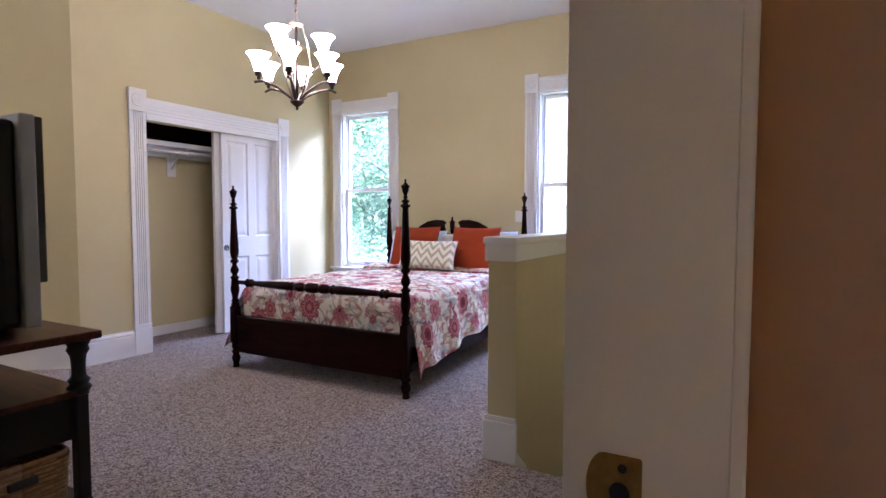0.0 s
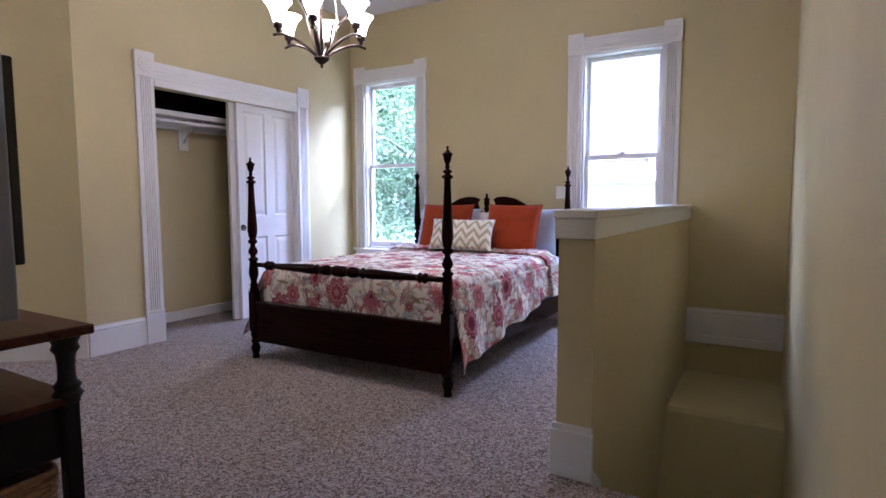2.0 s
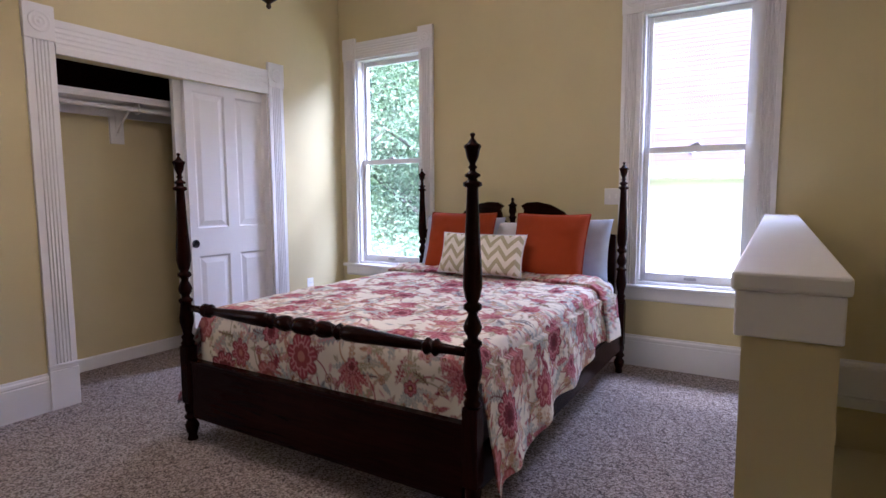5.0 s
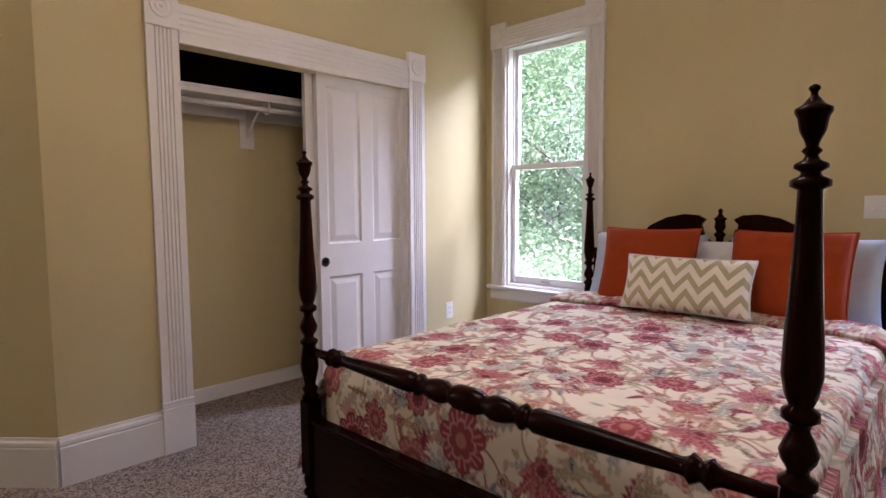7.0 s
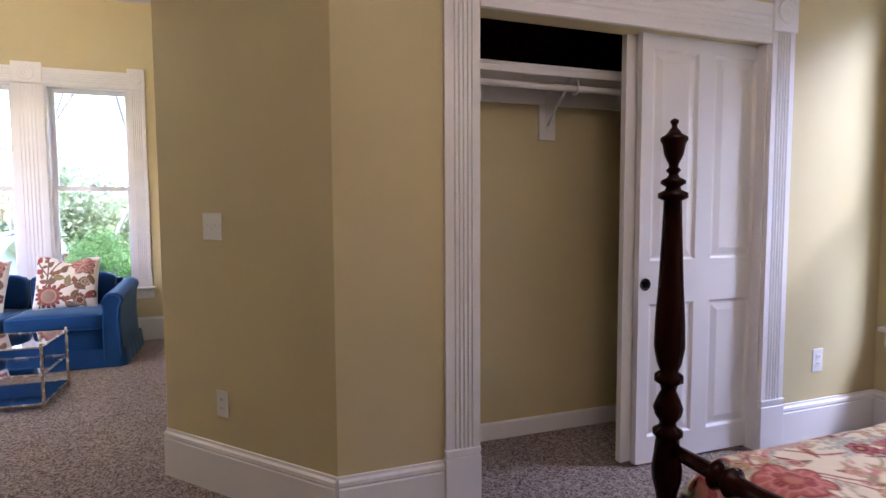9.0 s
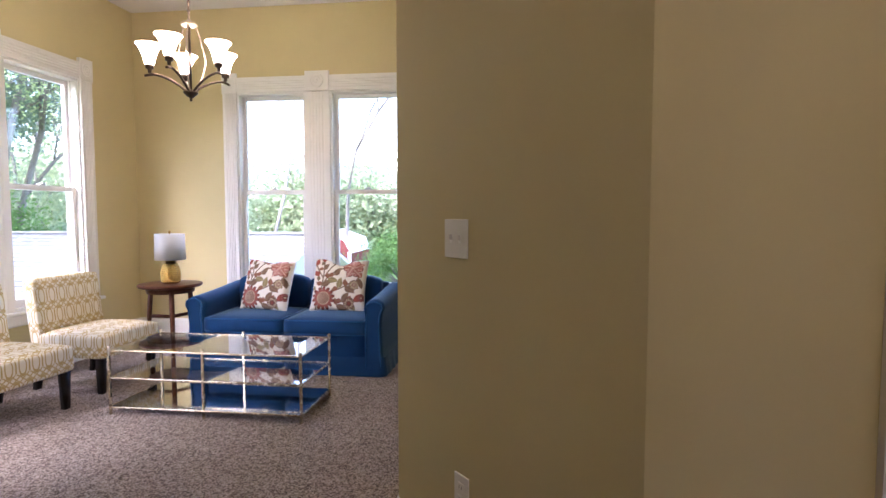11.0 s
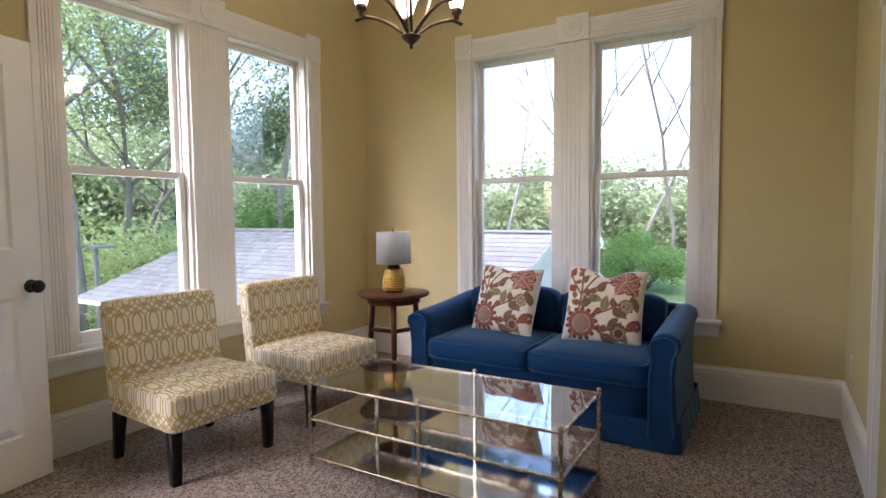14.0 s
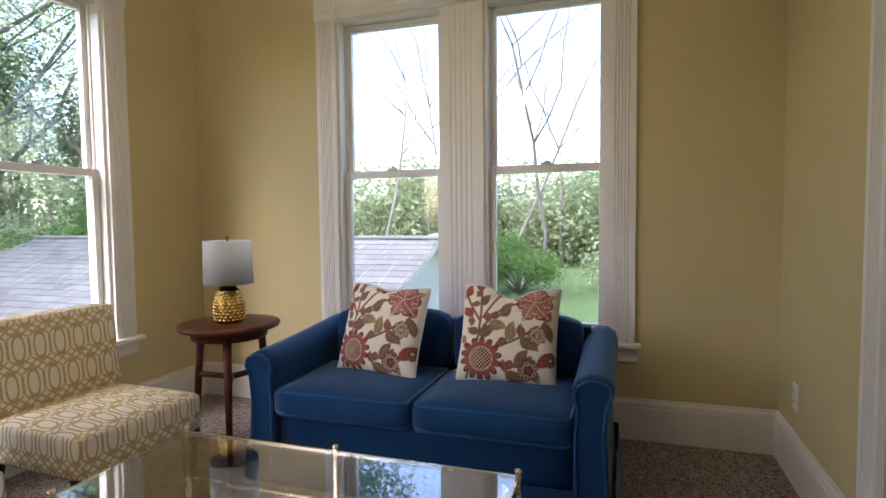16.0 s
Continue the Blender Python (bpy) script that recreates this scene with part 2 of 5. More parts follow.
def cushion_print():
    """Embroidery: a latticed round bloom, an open lily, buds and brown leaves on one branching stem."""
    p = Print(0.50, 0.50, 0.002, (0.80, 0.74, 0.66))
    rust, dark, brown, olive, sand, rose = (0.26, 0.055, 0.036), (0.12, 0.024, 0.022), (0.17, 0.10, 0.06), (0.24, 0.19, 0.09), (0.60, 0.46, 0.31), (0.38, 0.14, 0.12)
    for q in (((0.06, 0.02), (0.13, 0.22), (0.10, 0.44)), ((0.10, 0.20), (0.16, 0.36), (0.33, 0.39)), ((0.09, 0.13), (0.30, 0.20), (0.36, 0.27)), ((0.11, 0.28), (0.05, 0.36), (0.03, 0.41)), ((0.15, 0.09), (0.30, 0.08), (0.42, 0.10)), ((0.12, 0.30), (0.20, 0.44), (0.24, 0.45))):
        p.stem(q, 0.0055, brown)
    for x, y, a, l, w, col in ((0.10, 0.22, 0.4, 0.075, 0.022, brown), (0.15, 0.28, -0.3, 0.07, 0.022, olive), (0.20, 0.31, 0.9, 0.07, 0.021, brown), (0.07, 0.30, 2.4, 0.06, 0.019, rust), (0.10, 0.36, 0.8, 0.055, 0.017, brown), (0.24, 0.20, 1.3, 0.075, 0.023, olive),
                                (0.30, 0.22, -0.6, 0.08, 0.024, brown), (0.28, 0.09, 0.9, 0.075, 0.024, brown), (0.34, 0.09, -0.9, 0.07, 0.022, olive), (0.38, 0.10, 0.7, 0.075, 0.022, rust), (0.24, 0.06, -0.4, 0.075, 0.022, brown), (0.20, 0.42, 0.3, 0.055, 0.018, rust), (0.05, 0.18, 2.6, 0.05, 0.016, olive),
                                (0.40, 0.30, -1.2, 0.08, 0.022, brown), (0.03, 0.40, 1.2, 0.05, 0.018, rust), (0.10, 0.43, 1.9, 0.05, 0.018, rust)):
        p.leaf(x, y, a, l * 1.3, w * 1.3, col, tuple(q * 1.6 for q in col), 0.06)
        p.leaf(x, y, a + 2.2, l * 0.8, w, rust if col != rust else brown, olive, 0.06)
    p.flower(0.125, 0.110, 0.100, 14, 0.0, dark, rust, rose, sand, True)
    p.flower(0.355, 0.380, 0.085, 6, 0.5, dark, rose, (0.66, 0.42, 0.36), rust)
    for i in range(5):
        p.leaf(0.355, 0.385, 0.4 + i * 1.256, 0.110, 0.028, rose if i % 2 else rust, (0.70, 0.48, 0.40), 0.2)
    p.flower(0.375, 0.235, 0.046, 8, 0.3, dark, olive, sand, sand, True)
    p.flower(0.345, 0.075, 0.050, 5, 0.0, dark, brown, sand, rust)
    p.flower(0.235, 0.445, 0.034, 5, 0.0, dark, rust, rose, sand)
    p.flower(0.44, 0.13, 0.036, 6, 0.0, dark, rust, rose, sand)
    return p


def trellis_material():
    """Cream cloth with a tan interlaced trellis of ovals and bars."""
    k = Nodes("trellis_cloth")
    s = k.n("SeparateXYZ")
    k.l(k.uv(), s.inputs[0])
    v = k.math("DIVIDE", s.outputs[1], 0.152)
    row = k.math("FLOOR", v)
    v = k.math("FRACT", v)
    u = k.math("FRACT", k.math("MULTIPLY_ADD", row, 0.5, k.math("DIVIDE", s.outputs[0], 0.086)))
    cu, cv = k.math("SUBTRACT", u, 0.5), k.math("SUBTRACT", v, 0.5)
    au, av = k.math("ABSOLUTE", cu), k.math("ABSOLUTE", cv)
    ring = k.math("SQRT", k.math("ADD", k.math("POWER", k.math("DIVIDE", au, 0.27), 2.0), k.math("POWER", k.math("DIVIDE", av, 0.38), 2.0)))
    oval = k.math("LESS_THAN", k.math("ABSOLUTE", k.math("SUBTRACT", ring, 1.0)), 0.16)
    bar = k.math("MULTIPLY", k.math("GREATER_THAN", au, 0.44), k.math("LESS_THAN", av, 0.27))
    slant = k.math("ABSOLUTE", k.math("SUBTRACT", k.math("MULTIPLY", k.math("SUBTRACT", av, 0.27), 2.17), au))
    cross = k.math("MULTIPLY", k.math("LESS_THAN", slant, 0.065), k.math("GREATER_THAN", av, 0.29))
    slant2 = k.math("ABSOLUTE", k.math("SUBTRACT", k.math("MULTIPLY", k.math("SUBTRACT", 0.5, av), 2.17), au))
    cross2 = k.math("MULTIPLY", k.math("LESS_THAN", slant2, 0.065), k.math("GREATER_THAN", av, 0.29))
    m = k.math("MAXIMUM", k.math("MAXIMUM", oval, bar), k.math("MAXIMUM", cross, cross2))
    worn = k.noise(k.uv(), 30, 3.0)
    tan = k.mix(worn.outputs[0], (0.47, 0.34, 0.13), (0.55, 0.42, 0.19))
    k.set(0.92, 0, 0.15, k.mix(m, k.mix(worn.outputs[0], (0.82, 0.77, 0.63), (0.73, 0.68, 0.54)), tan))
    weave = k.noise(k.obj(), 420, 2.0)
    k.bump(k.math("ADD", k.math("MULTIPLY", m, 0.35), weave.outputs[0]), 0.3, 0.002)
    return k.m


def chevron_material():
    k = Nodes("chevron_cloth")
    s = k.n("SeparateXYZ")
    k.l(k.uv(), s.inputs[0])
    tri = k.math("PINGPONG", s.outputs[0], 0.060)
    f = k.math("FRACT", k.math("DIVIDE", k.math("MULTIPLY_ADD", tri, 1.25, s.outputs[1]), 0.084))
    m = k.math("LESS_THAN", f, 0.46)
    fz = k.noise(k.uv(), 60, 3.0)
    k.set(0.9, 0, 0.15, k.mix(m, (0.84, 0.80, 0.71), k.mix(fz.outputs[0], (0.44, 0.40, 0.25), (0.52, 0.48, 0.31))))
    k.bump(k.noise(k.obj(), 380, 2.0).outputs[0], 0.3, 0.002)
    return k.m


def velvet(name, c1, c2):
    k = Nodes(name)
    n = k.noise(k.obj(), 7, 4.0, 0.6)
    k.set(0.75, 0, 0.2, k.mix(n.outputs[0], c1, c2))
    k.p.inputs["Sheen Weight"].default_value = 0.45 if c1[2] > c1[0] else 0.08
    k.p.inputs["Sheen Roughness"].default_value = 0.35
    k.p.inputs["Sheen Tint"].default_value = (0.50, 0.75, 1.0, 1) if c1[2] > c1[0] else (0.9, 0.5, 0.35, 1)
    k.bump(k.math("ADD", n.outputs[0], k.math("MULTIPLY", k.noise(k.obj(), 300, 2.0).outputs[0], 0.2)), 0.25, 0.006)
    return k.m


def pane_material():
    """Clear window glass: see-through, with a mirror's share by the angle."""
    k = Nodes("window_glass")
    fr = k.n("LayerWeight", Blend=0.5)
    tr = k.n("BsdfTransparent", Color=(0.985, 0.99, 0.985, 1))
    gl = k.n("BsdfGlossy", Roughness=0.01)
    mx = k.n("MixShader")
    k.l(k.math("MULTIPLY_ADD", k.math("POWER", fr.outputs["Facing"], 5.0), 0.9, 0.035), mx.inputs[0])
    k.l(tr.outputs[0], mx.inputs[1])
    k.l(gl.outputs[0], mx.inputs[2])
    k.l(mx.outputs[0], k.out.inputs[0])
    return k.m


def glow(name, color, strength):
    k = Nodes(name)
    k.set(0.35, 0, 0.5, (0.9, 0.88, 0.82))
    k.p.inputs["Emission Color"].default_value = (*color, 1)
    k.p.inputs["Emission Strength"].default_value = strength
    return k.m


def sheer(k, color, share):
    """Lets part of the light through a thin surface."""
    t = k.n("BsdfTranslucent")
    mx = k.n("MixShader", Fac=share)
    if isinstance(color, tuple):
        t.inputs["Color"].default_value = (*color, 1)
    else:
        k.l(color, t.inputs["Color"])
    k.l(k.p.outputs[0], mx.inputs[1])
    k.l(t.outputs[0], mx.inputs[2])
    k.l(mx.outputs[0], k.out.inputs[0])


def leaf_material(name, c1, c2):
    k = Nodes(name)
    g = k.n("NewGeometry")
    col = k.mix(g.outputs["Random Per Island"], c1, c2)
    k.set(0.6, 0, 0.3, col)
    sheer(k, col, 0.45)
    return k.m


def linen_material():
    k = Nodes("white_linen_shade")
    k.set(0.85, 0, 0.2, k.mix(k.noise(k.obj(), 40, 3.0).outputs[0], (0.86, 0.86, 0.86), (0.80, 0.80, 0.81)))
    k.bump(k.noise(k.obj(), 420, 2.0).outputs[0], 0.2, 0.001)
    sheer(k, (0.93, 0.93, 0.92), 0.72)
    return k.m


PAINT = surface("wall_paint", (0.61, 0.525, 0.29), (0.575, 0.49, 0.265), 1.6, 0.62, 0.12, 180, spec=0.35)
CEIL = surface("ceiling_paint", (0.74, 0.72, 0.71), (0.70, 0.68, 0.67), 1.1, 0.8, 0.15, 90)
WHITE = surface("white_trim_paint", (0.80, 0.79, 0.78), (0.76, 0.75, 0.735), 2.0, 0.36, 0.06, 60)
# Lighter, more orange paint: the hall's warm light is put into its colour.
HALLP = surface("warm_lit_hall_paint", (0.66, 0.37, 0.17), (0.61, 0.33, 0.15), 1.3, 0.6, 0.12, 180)
CARPET = carpet_material()
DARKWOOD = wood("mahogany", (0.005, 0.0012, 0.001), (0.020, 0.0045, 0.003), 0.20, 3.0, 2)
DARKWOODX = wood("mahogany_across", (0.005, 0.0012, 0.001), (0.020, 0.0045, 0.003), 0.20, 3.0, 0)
CONSOLETOP = wood("console_top_wood", (0.035, 0.012, 0.008), (0.10, 0.038, 0.022), 0.3, 2.5, 0)
BLACKWOOD = surface("black_stained_wood", (0.006, 0.005, 0.005), (0.011, 0.009, 0.008), 8, 0.45, 0.1, 80, spec=0.2)
WALNUT = wood("walnut", (0.06, 0.022, 0.014), (0.14, 0.055, 0.032), 0.3, 3.0, 0)
QUILT, QPRINT = printed_cloth("floral_quilt"), quilt_print()
CUSHION, CPRINT = printed_cloth("embroidered_cloth", 0.5), cushion_print()
SHEET = surface("white_sheet", (0.78, 0.79, 0.82), (0.72, 0.74, 0.79), 5, 0.9, 0.3, 300)
BLUESHEET = surface("pale_blue_pillowcase", (0.55, 0.63, 0.78), (0.48, 0.56, 0.72), 6, 0.9, 0.3, 300)
RUST = velvet("rust_velvet", (0.36, 0.050, 0.006), (0.29, 0.038, 0.005))
BLUE = velvet("blue_velvet", (0.005, 0.050, 0.150), (0.003, 0.030, 0.098))
# Lighter copy of the blue velvet: the piping's highlights are put into its colour.
PIPING = velvet("blue_velvet_piping_highlight", (0.012, 0.09, 0.25), (0.010, 0.07, 0.20))
TRELLIS = trellis_material()
CHEVRON = chevron_material()
BRONZE = surface("dark_bronze", (0.050, 0.035, 0.028), (0.085, 0.06, 0.045), 20, 0.35, 0.05, 200, metal=0.85)
NICKEL = surface("brushed_nickel_rod", (0.48, 0.40, 0.33), (0.40, 0.33, 0.27), 20, 0.3, 0.03, 200, metal=0.9)
SILVER = surface("champagne_metal", (0.62, 0.54, 0.40), (0.54, 0.46, 0.33), 25, 0.26, 0.04, 200, metal=1.0)
GOLD = surface("gold_glaze", (0.72, 0.50, 0.16), (0.62, 0.40, 0.10), 20, 0.18, 0.02, 200, metal=1.0)
STEEL = surface("grey_window_metal", (0.50, 0.49, 0.48), (0.44, 0.43, 0.42), 20, 0.4, 0.03, 200, metal=0.8)
BRASS = surface("aged_brass", (0.46, 0.30, 0.09), (0.30, 0.18, 0.05), 60, 0.34, 0.15, 150, metal=1.0)
PLASTIC = surface("white_plastic", (0.80, 0.79, 0.76), (0.77, 0.76, 0.73), 9, 0.35, 0.02, 200)
# Black; slots and holes are solid patches with their shade put into this colour.
SLOT = surface("black_and_slot_shade", (0.02, 0.02, 0.02), (0.03, 0.03, 0.03), 9, 0.6, 0.0)
BLACKPL = surface("black_plastic", (0.010, 0.010, 0.011), (0.016, 0.016, 0.017), 9, 0.4, 0.05, 300, spec=0.2)
GREYPL = surface("grey_plastic", (0.22, 0.23, 0.26), (0.20, 0.21, 0.24), 9, 0.4, 0.03, 300)
SCREEN = surface("dark_screen", (0.015, 0.015, 0.017), (0.018, 0.018, 0.02), 9, 0.12, 0.0)
LINEN = linen_material()
GREYFAB = surface("grey_box_spring_cloth", (0.25, 0.21, 0.22), (0.21, 0.18, 0.19), 7, 0.85, 0.25, 300)
GLASS = pane_material()
SHADE = glow("lit_frosted_glass_shade", (1.0, 0.84, 0.60), LAMP)
SHADE_SITTING = glow("lit_bright_glass_shade", (1.0, 0.82, 0.56), LAMP * 2.25)


def table_glass():
    k = Nodes("table_glass")
    fr = k.n("LayerWeight", Blend=0.5)
    tr = k.n("BsdfTransparent", Color=(0.975, 0.985, 0.98, 1))
    gl = k.n("BsdfGlossy", Roughness=0.015)
    mx = k.n("MixShader")
    k.l(k.math("MULTIPLY_ADD", k.math("POWER", fr.outputs["Facing"], 2.4), 0.9, 0.08), mx.inputs[0])
    k.l(tr.outputs[0], mx.inputs[1])
    k.l(gl.outputs[0], mx.inputs[2])
    k.l(mx.outputs[0], k.out.inputs[0])
    return k.m


TGLASS = table_glass()
MIRROR = surface("mirror", (0.86, 0.88, 0.87), (0.84, 0.86, 0.85), 3, 0.08, 0.0, metal=1.0)


# ---- mesh helpers ----
def box(bm, x0, y0, z0, x1, y1, z1, bevel=0.0, m=None):
    r = bmesh.ops.create_cube(bm, size=1.0)
    vs = r["verts"]
    for v in vs:
        v.co = Vector((x0 + (v.co.x + 0.5) * (x1 - x0), y0 + (v.co.y + 0.5) * (y1 - y0), z0 + (v.co.z + 0.5) * (z1 - z0)))
    if bevel:
        es = list({e for v in vs for e in v.link_edges})
        g = bmesh.ops.bevel(bm, geom=es, offset=bevel, segments=2, affect="EDGES", profile=0.5)
        vs = list({v for f in g["faces"] for v in f.verts} | {v for v in vs if v.is_valid})
    if m is not None:
        bmesh.ops.transform(bm, matrix=m, verts=vs)
    return bm


def boxes(*specs, bevel=0.0):
    bm = bmesh.new()
    for s in specs:
        box(bm, *s, bevel=bevel)
    return bm


def prism(bm, pts, z0, z1):
    a = [bm.verts.new((x, y, z0)) for x, y in pts]
    b = [bm.verts.new((x, y, z1)) for x, y in pts]
    n = len(pts)
    bm.faces.new(a[::-1])
    bm.faces.new(b)
    for i in range(n):
        bm.faces.new((a[i], a[(i + 1) % n], b[(i + 1) % n], b[i]))
    return bm


def sweep(profile, p0, p1, right, up):
    """A straight bar from p0 to p1 whose section is profile, in (right, up) axes."""
    bm = bmesh.new()
    p0, p1, right, up = Vector(p0), Vector(p1), Vector(right), Vector(up)
    a = [bm.verts.new(p0 + right * x + up * y) for x, y in profile]
    b = [bm.verts.new(p1 + right * x + up * y) for x, y in profile]
    n = len(profile)
    bm.faces.new(a)
    bm.faces.new(b[::-1])
    for i in range(n):
        bm.faces.new((a[i], b[i], b[(i + 1) % n], a[(i + 1) % n]))
    bmesh.ops.recalc_face_normals(bm, faces=bm.faces)
    return bm


def lathe(bm, profile, segs=20, m=None):
    """A turned shape round z through (z, radius) pairs."""
    rings = []
    for z, r in profile:
        rings.append([bm.verts.new((r * math.cos(2 * math.pi * i / segs), r * math.sin(2 * math.pi * i / segs), z)) for i in range(segs)])
    for a, b in zip(rings, rings[1:]):
        for i in range(segs):
            f = bm.faces.new((a[i], a[(i + 1) % segs], b[(i + 1) % segs], b[i]))
            f.smooth = True
    if profile[0][1] > 1e-4:
        bm.faces.new(rings[0][::-1])
    if profile[-1][1] > 1e-4:
        bm.faces.new(rings[-1])
    if m is not None:
        bmesh.ops.transform(bm, matrix=m, verts=[v for ring in rings for v in ring])
    return bm


def curve_profile(profile, steps=3):
    """Rounds a turned profile by Catmull-Rom between its points."""
    out = []
    n = len(profile)
    for i in range(n - 1):
        p = [profile[max(0, min(n - 1, j))] for j in (i - 1, i, i + 1, i + 2)]
        for s in range(steps):
            t = s / steps
            q = []
            for c in (0, 1):
                a, b, d, e = (w[c] for w in p)
                q.append(0.5 * (2 * b + (d - a) * t + (2 * a - 5 * b + 4 * d - e) * t * t + (3 * b - a - 3 * d + e) * t ** 3))
            out.append((q[0], max(0.001, q[1])))
    out.append(profile[-1])
    return out


def tube(bm, pts, radii, segs=8, flat=1.0):
    """A round bar through pts."""
    pts = [Vector(p) for p in pts]
    if isinstance(radii, (int, float)):
        radii = [radii] * len(pts)
    rings = []
    ref = Vector((0.13, 0.29, 0.95))
    for i, p in enumerate(pts):
        d = (pts[min(i + 1, len(pts) - 1)] - pts[max(i - 1, 0)]).normalized()
        a = d.cross(ref)
        if a.length < 0.05:
            a = d.cross(Vector((1, 0, 0)))
        a.normalize()
        b = d.cross(a)
        rings.append([bm.verts.new(p + (a * math.cos(2 * math.pi * k / segs) + b * math.sin(2 * math.pi * k / segs) * flat) * radii[i]) for k in range(segs)])
    for a, b in zip(rings, rings[1:]):
        for k in range(segs):
            bm.faces.new((a[k], a[(k + 1) % segs], b[(k + 1) % segs], b[k])).smooth = True
    bm.faces.new(rings[0][::-1])
    bm.faces.new(rings[-1])
    return bm


def grid_sheet(bm, nu, nv, fn, smooth=True):
    """A sheet of nu x nv cells; fn(u, v) gives the place and the cloth coordinate."""
    uvl = bm.loops.layers.uv.verify()
    pts, tex = {}, {}
    for i in range(nu + 1):
        for j in range(nv + 1):
            co, t = fn(i / nu, j / nv)
            v = bm.verts.new(co)
            pts[i, j], tex[v] = v, t
    for i in range(nu):
        for j in range(nv):
            f = bm.faces.new((pts[i, j], pts[i + 1, j], pts[i + 1, j + 1], pts[i, j + 1]))
            f.smooth = smooth
            for lp in f.loops:
                lp[uvl].uv = tex[lp.vert]
    return bm


def finish(name, bm, material):
    bmesh.ops.recalc_face_normals(bm, faces=bm.faces)
    me = bpy.data.meshes.new(name)
    bm.to_mesh(me)
    bm.free()
    me.materials.append(material)
    return new(name, me)


def part(name, bm, material, parent, label=""):
    ob = finish(name, bm, material)
    ob.parent = parent
    return tagged(ob, label)


def thing(name, m, label, category, group="", kind=""):
    ob = new(name)
    ob.empty_display_size = 0.1
    ob.matrix_basis = m
    return tagged(ob, label, category, group, kind)


def struct(name, bm, material, label="", category=""):
    return tagged(finish(name, bm, material), label, category, "", "structure")


def smooth_bevel(ob, width=0.02, segments=3, subdiv=0):
    b = ob.modifiers.new("round", "BEVEL")
    b.width, b.segments, b.limit_method = width, segments, "ANGLE"
    for p in ob.data.polygons:
        p.use_smooth = True
    return ob


# ---- the large structure ----
CEILING = 3.25
XW, YN, XE, XD = -4.45, 6.33, 0.0, 0.050          # bedroom west, north and east faces
SX, SY, SN = -8.45, -0.76, 2.77         # sitting room west, south and north faces


def wall(name, axis, f0, f1, a0, a1, z0, z1, openings=(), material=None, label=""):
    """A straight wall between faces f0 and f1, from a0 to a1, with openings (a, b, bottom, top)."""
    bm = bmesh.new()

    def add(p, q, b, t):
        if q - p > 1e-4 and t - b > 1e-4:
            box(bm, *((p, f0, b, q, f1, t) if axis == "x" else (f0, p, b, f1, q, t)))

    at = a0
    for a, b, lo, hi in sorted(openings):
        add(at, a, z0, z1)
        add(a, b, z0, lo)
        add(a, b, hi, z1)
        at = b
    add(at, a1, z0, z1)
    bmesh.ops.remove_doubles(bm, verts=bm.verts, dist=1e-5)
    return struct(name, bm, material or PAINT, label or "yellow-khaki painted plaster wall", "wall")


W1, W2 = -3.888, -1.328                 # centres of the two bedroom windows
HALF = 0.355
WIN_N = [(W1 - HALF, W1 + HALF, 0.60, 2.50), (W2 - HALF, W2 + HALF, 0.60, 2.50)]
PW = [0.665, 1.603]                     # sitting room, west pair
PS = [-6.345, -7.365]                   # sitting room, south pair
PH = 0.345
WIN_W = [(c - PH, c + PH, 0.53, 2.44) for c in PW]
WIN_S = [(c - PH - 0.02, c + PH + 0.02, 0.53, 2.44) for c in PS]

wall("wall_north", "x", YN, YN + 0.145, -5.3, 0.262, -2.6, CEILING, WIN_N)
wall("wall_west", "y", XW - 0.12, XW, 3.40, YN, 0, CEILING, [(3.87, 5.44, -0.01, 2.08)])
wall("wall_sitting_west", "y", SX - 0.145, SX, SY - 0.145, SN + 0.1, 0, CEILING, WIN_W)
wall("wall_sitting_south", "x", SY - 0.145, SY, SX, -4.5, 0, CEILING, WIN_S)
wall("wall_sitting_north", "x", SN, SN + 0.10, SX, -5.34, 0, CEILING, [(-7.25, -6.46, -0.01, 2.05)])
wall("wall_partition", "y", -4.76, -4.58, SY, 1.30, 0, CEILING, [(-0.66, 0.16, -0.01, 2.06)])
wall("wall_south", "x", 1.02, 1.17, -4.58, -1.0, 0, CEILING)
wall("wall_lobby_west", "y", -1.15, -1.0, 0.0, 1.02, 0, CEILING)
wall("wall_lobby_south", "x", -0.15, 0.0, -1.15, 0.26, 0, CEILING)
wall("wall_east", "y", XD, XD + 0.195, 0.0, 1.55, 0, CEILING, [(0.62, 1.55, -0.01, 2.06)])
bm = bmesh.new()
prism(bm, [(XD, 1.55), (XD + 0.195, 1.55), (XD + 0.195, YN), (XE, YN)], -2.6, CEILING)
struct("wall_stair_east", bm, PAINT, "yellow-khaki painted plaster wall", "wall")
wall("wall_bedroom_back", "x", 0.0, 0.12, -4.58, -1.15, 0, CEILING)
wall("wall_hall_east", "y", 1.30, 1.42, -1.0, 4.0, 0, CEILING, material=HALLP, label="brown painted hall wall with warm light in its colour")
wall("wall_hall_north", "x", 2.60, 2.72, XD + 0.195, 1.30, 0, CEILING, material=HALLP, label="brown painted hall wall with warm light in its colour")
wall("wall_hall_south", "x", -1.12, -1.0, 0.26, 1.42, 0, CEILING, material=HALLP, label="brown painted hall wall with warm light in its colour")
wall("wall_closet_back", "y", -5.16, -5.06, 3.60, YN, 0, 2.5)
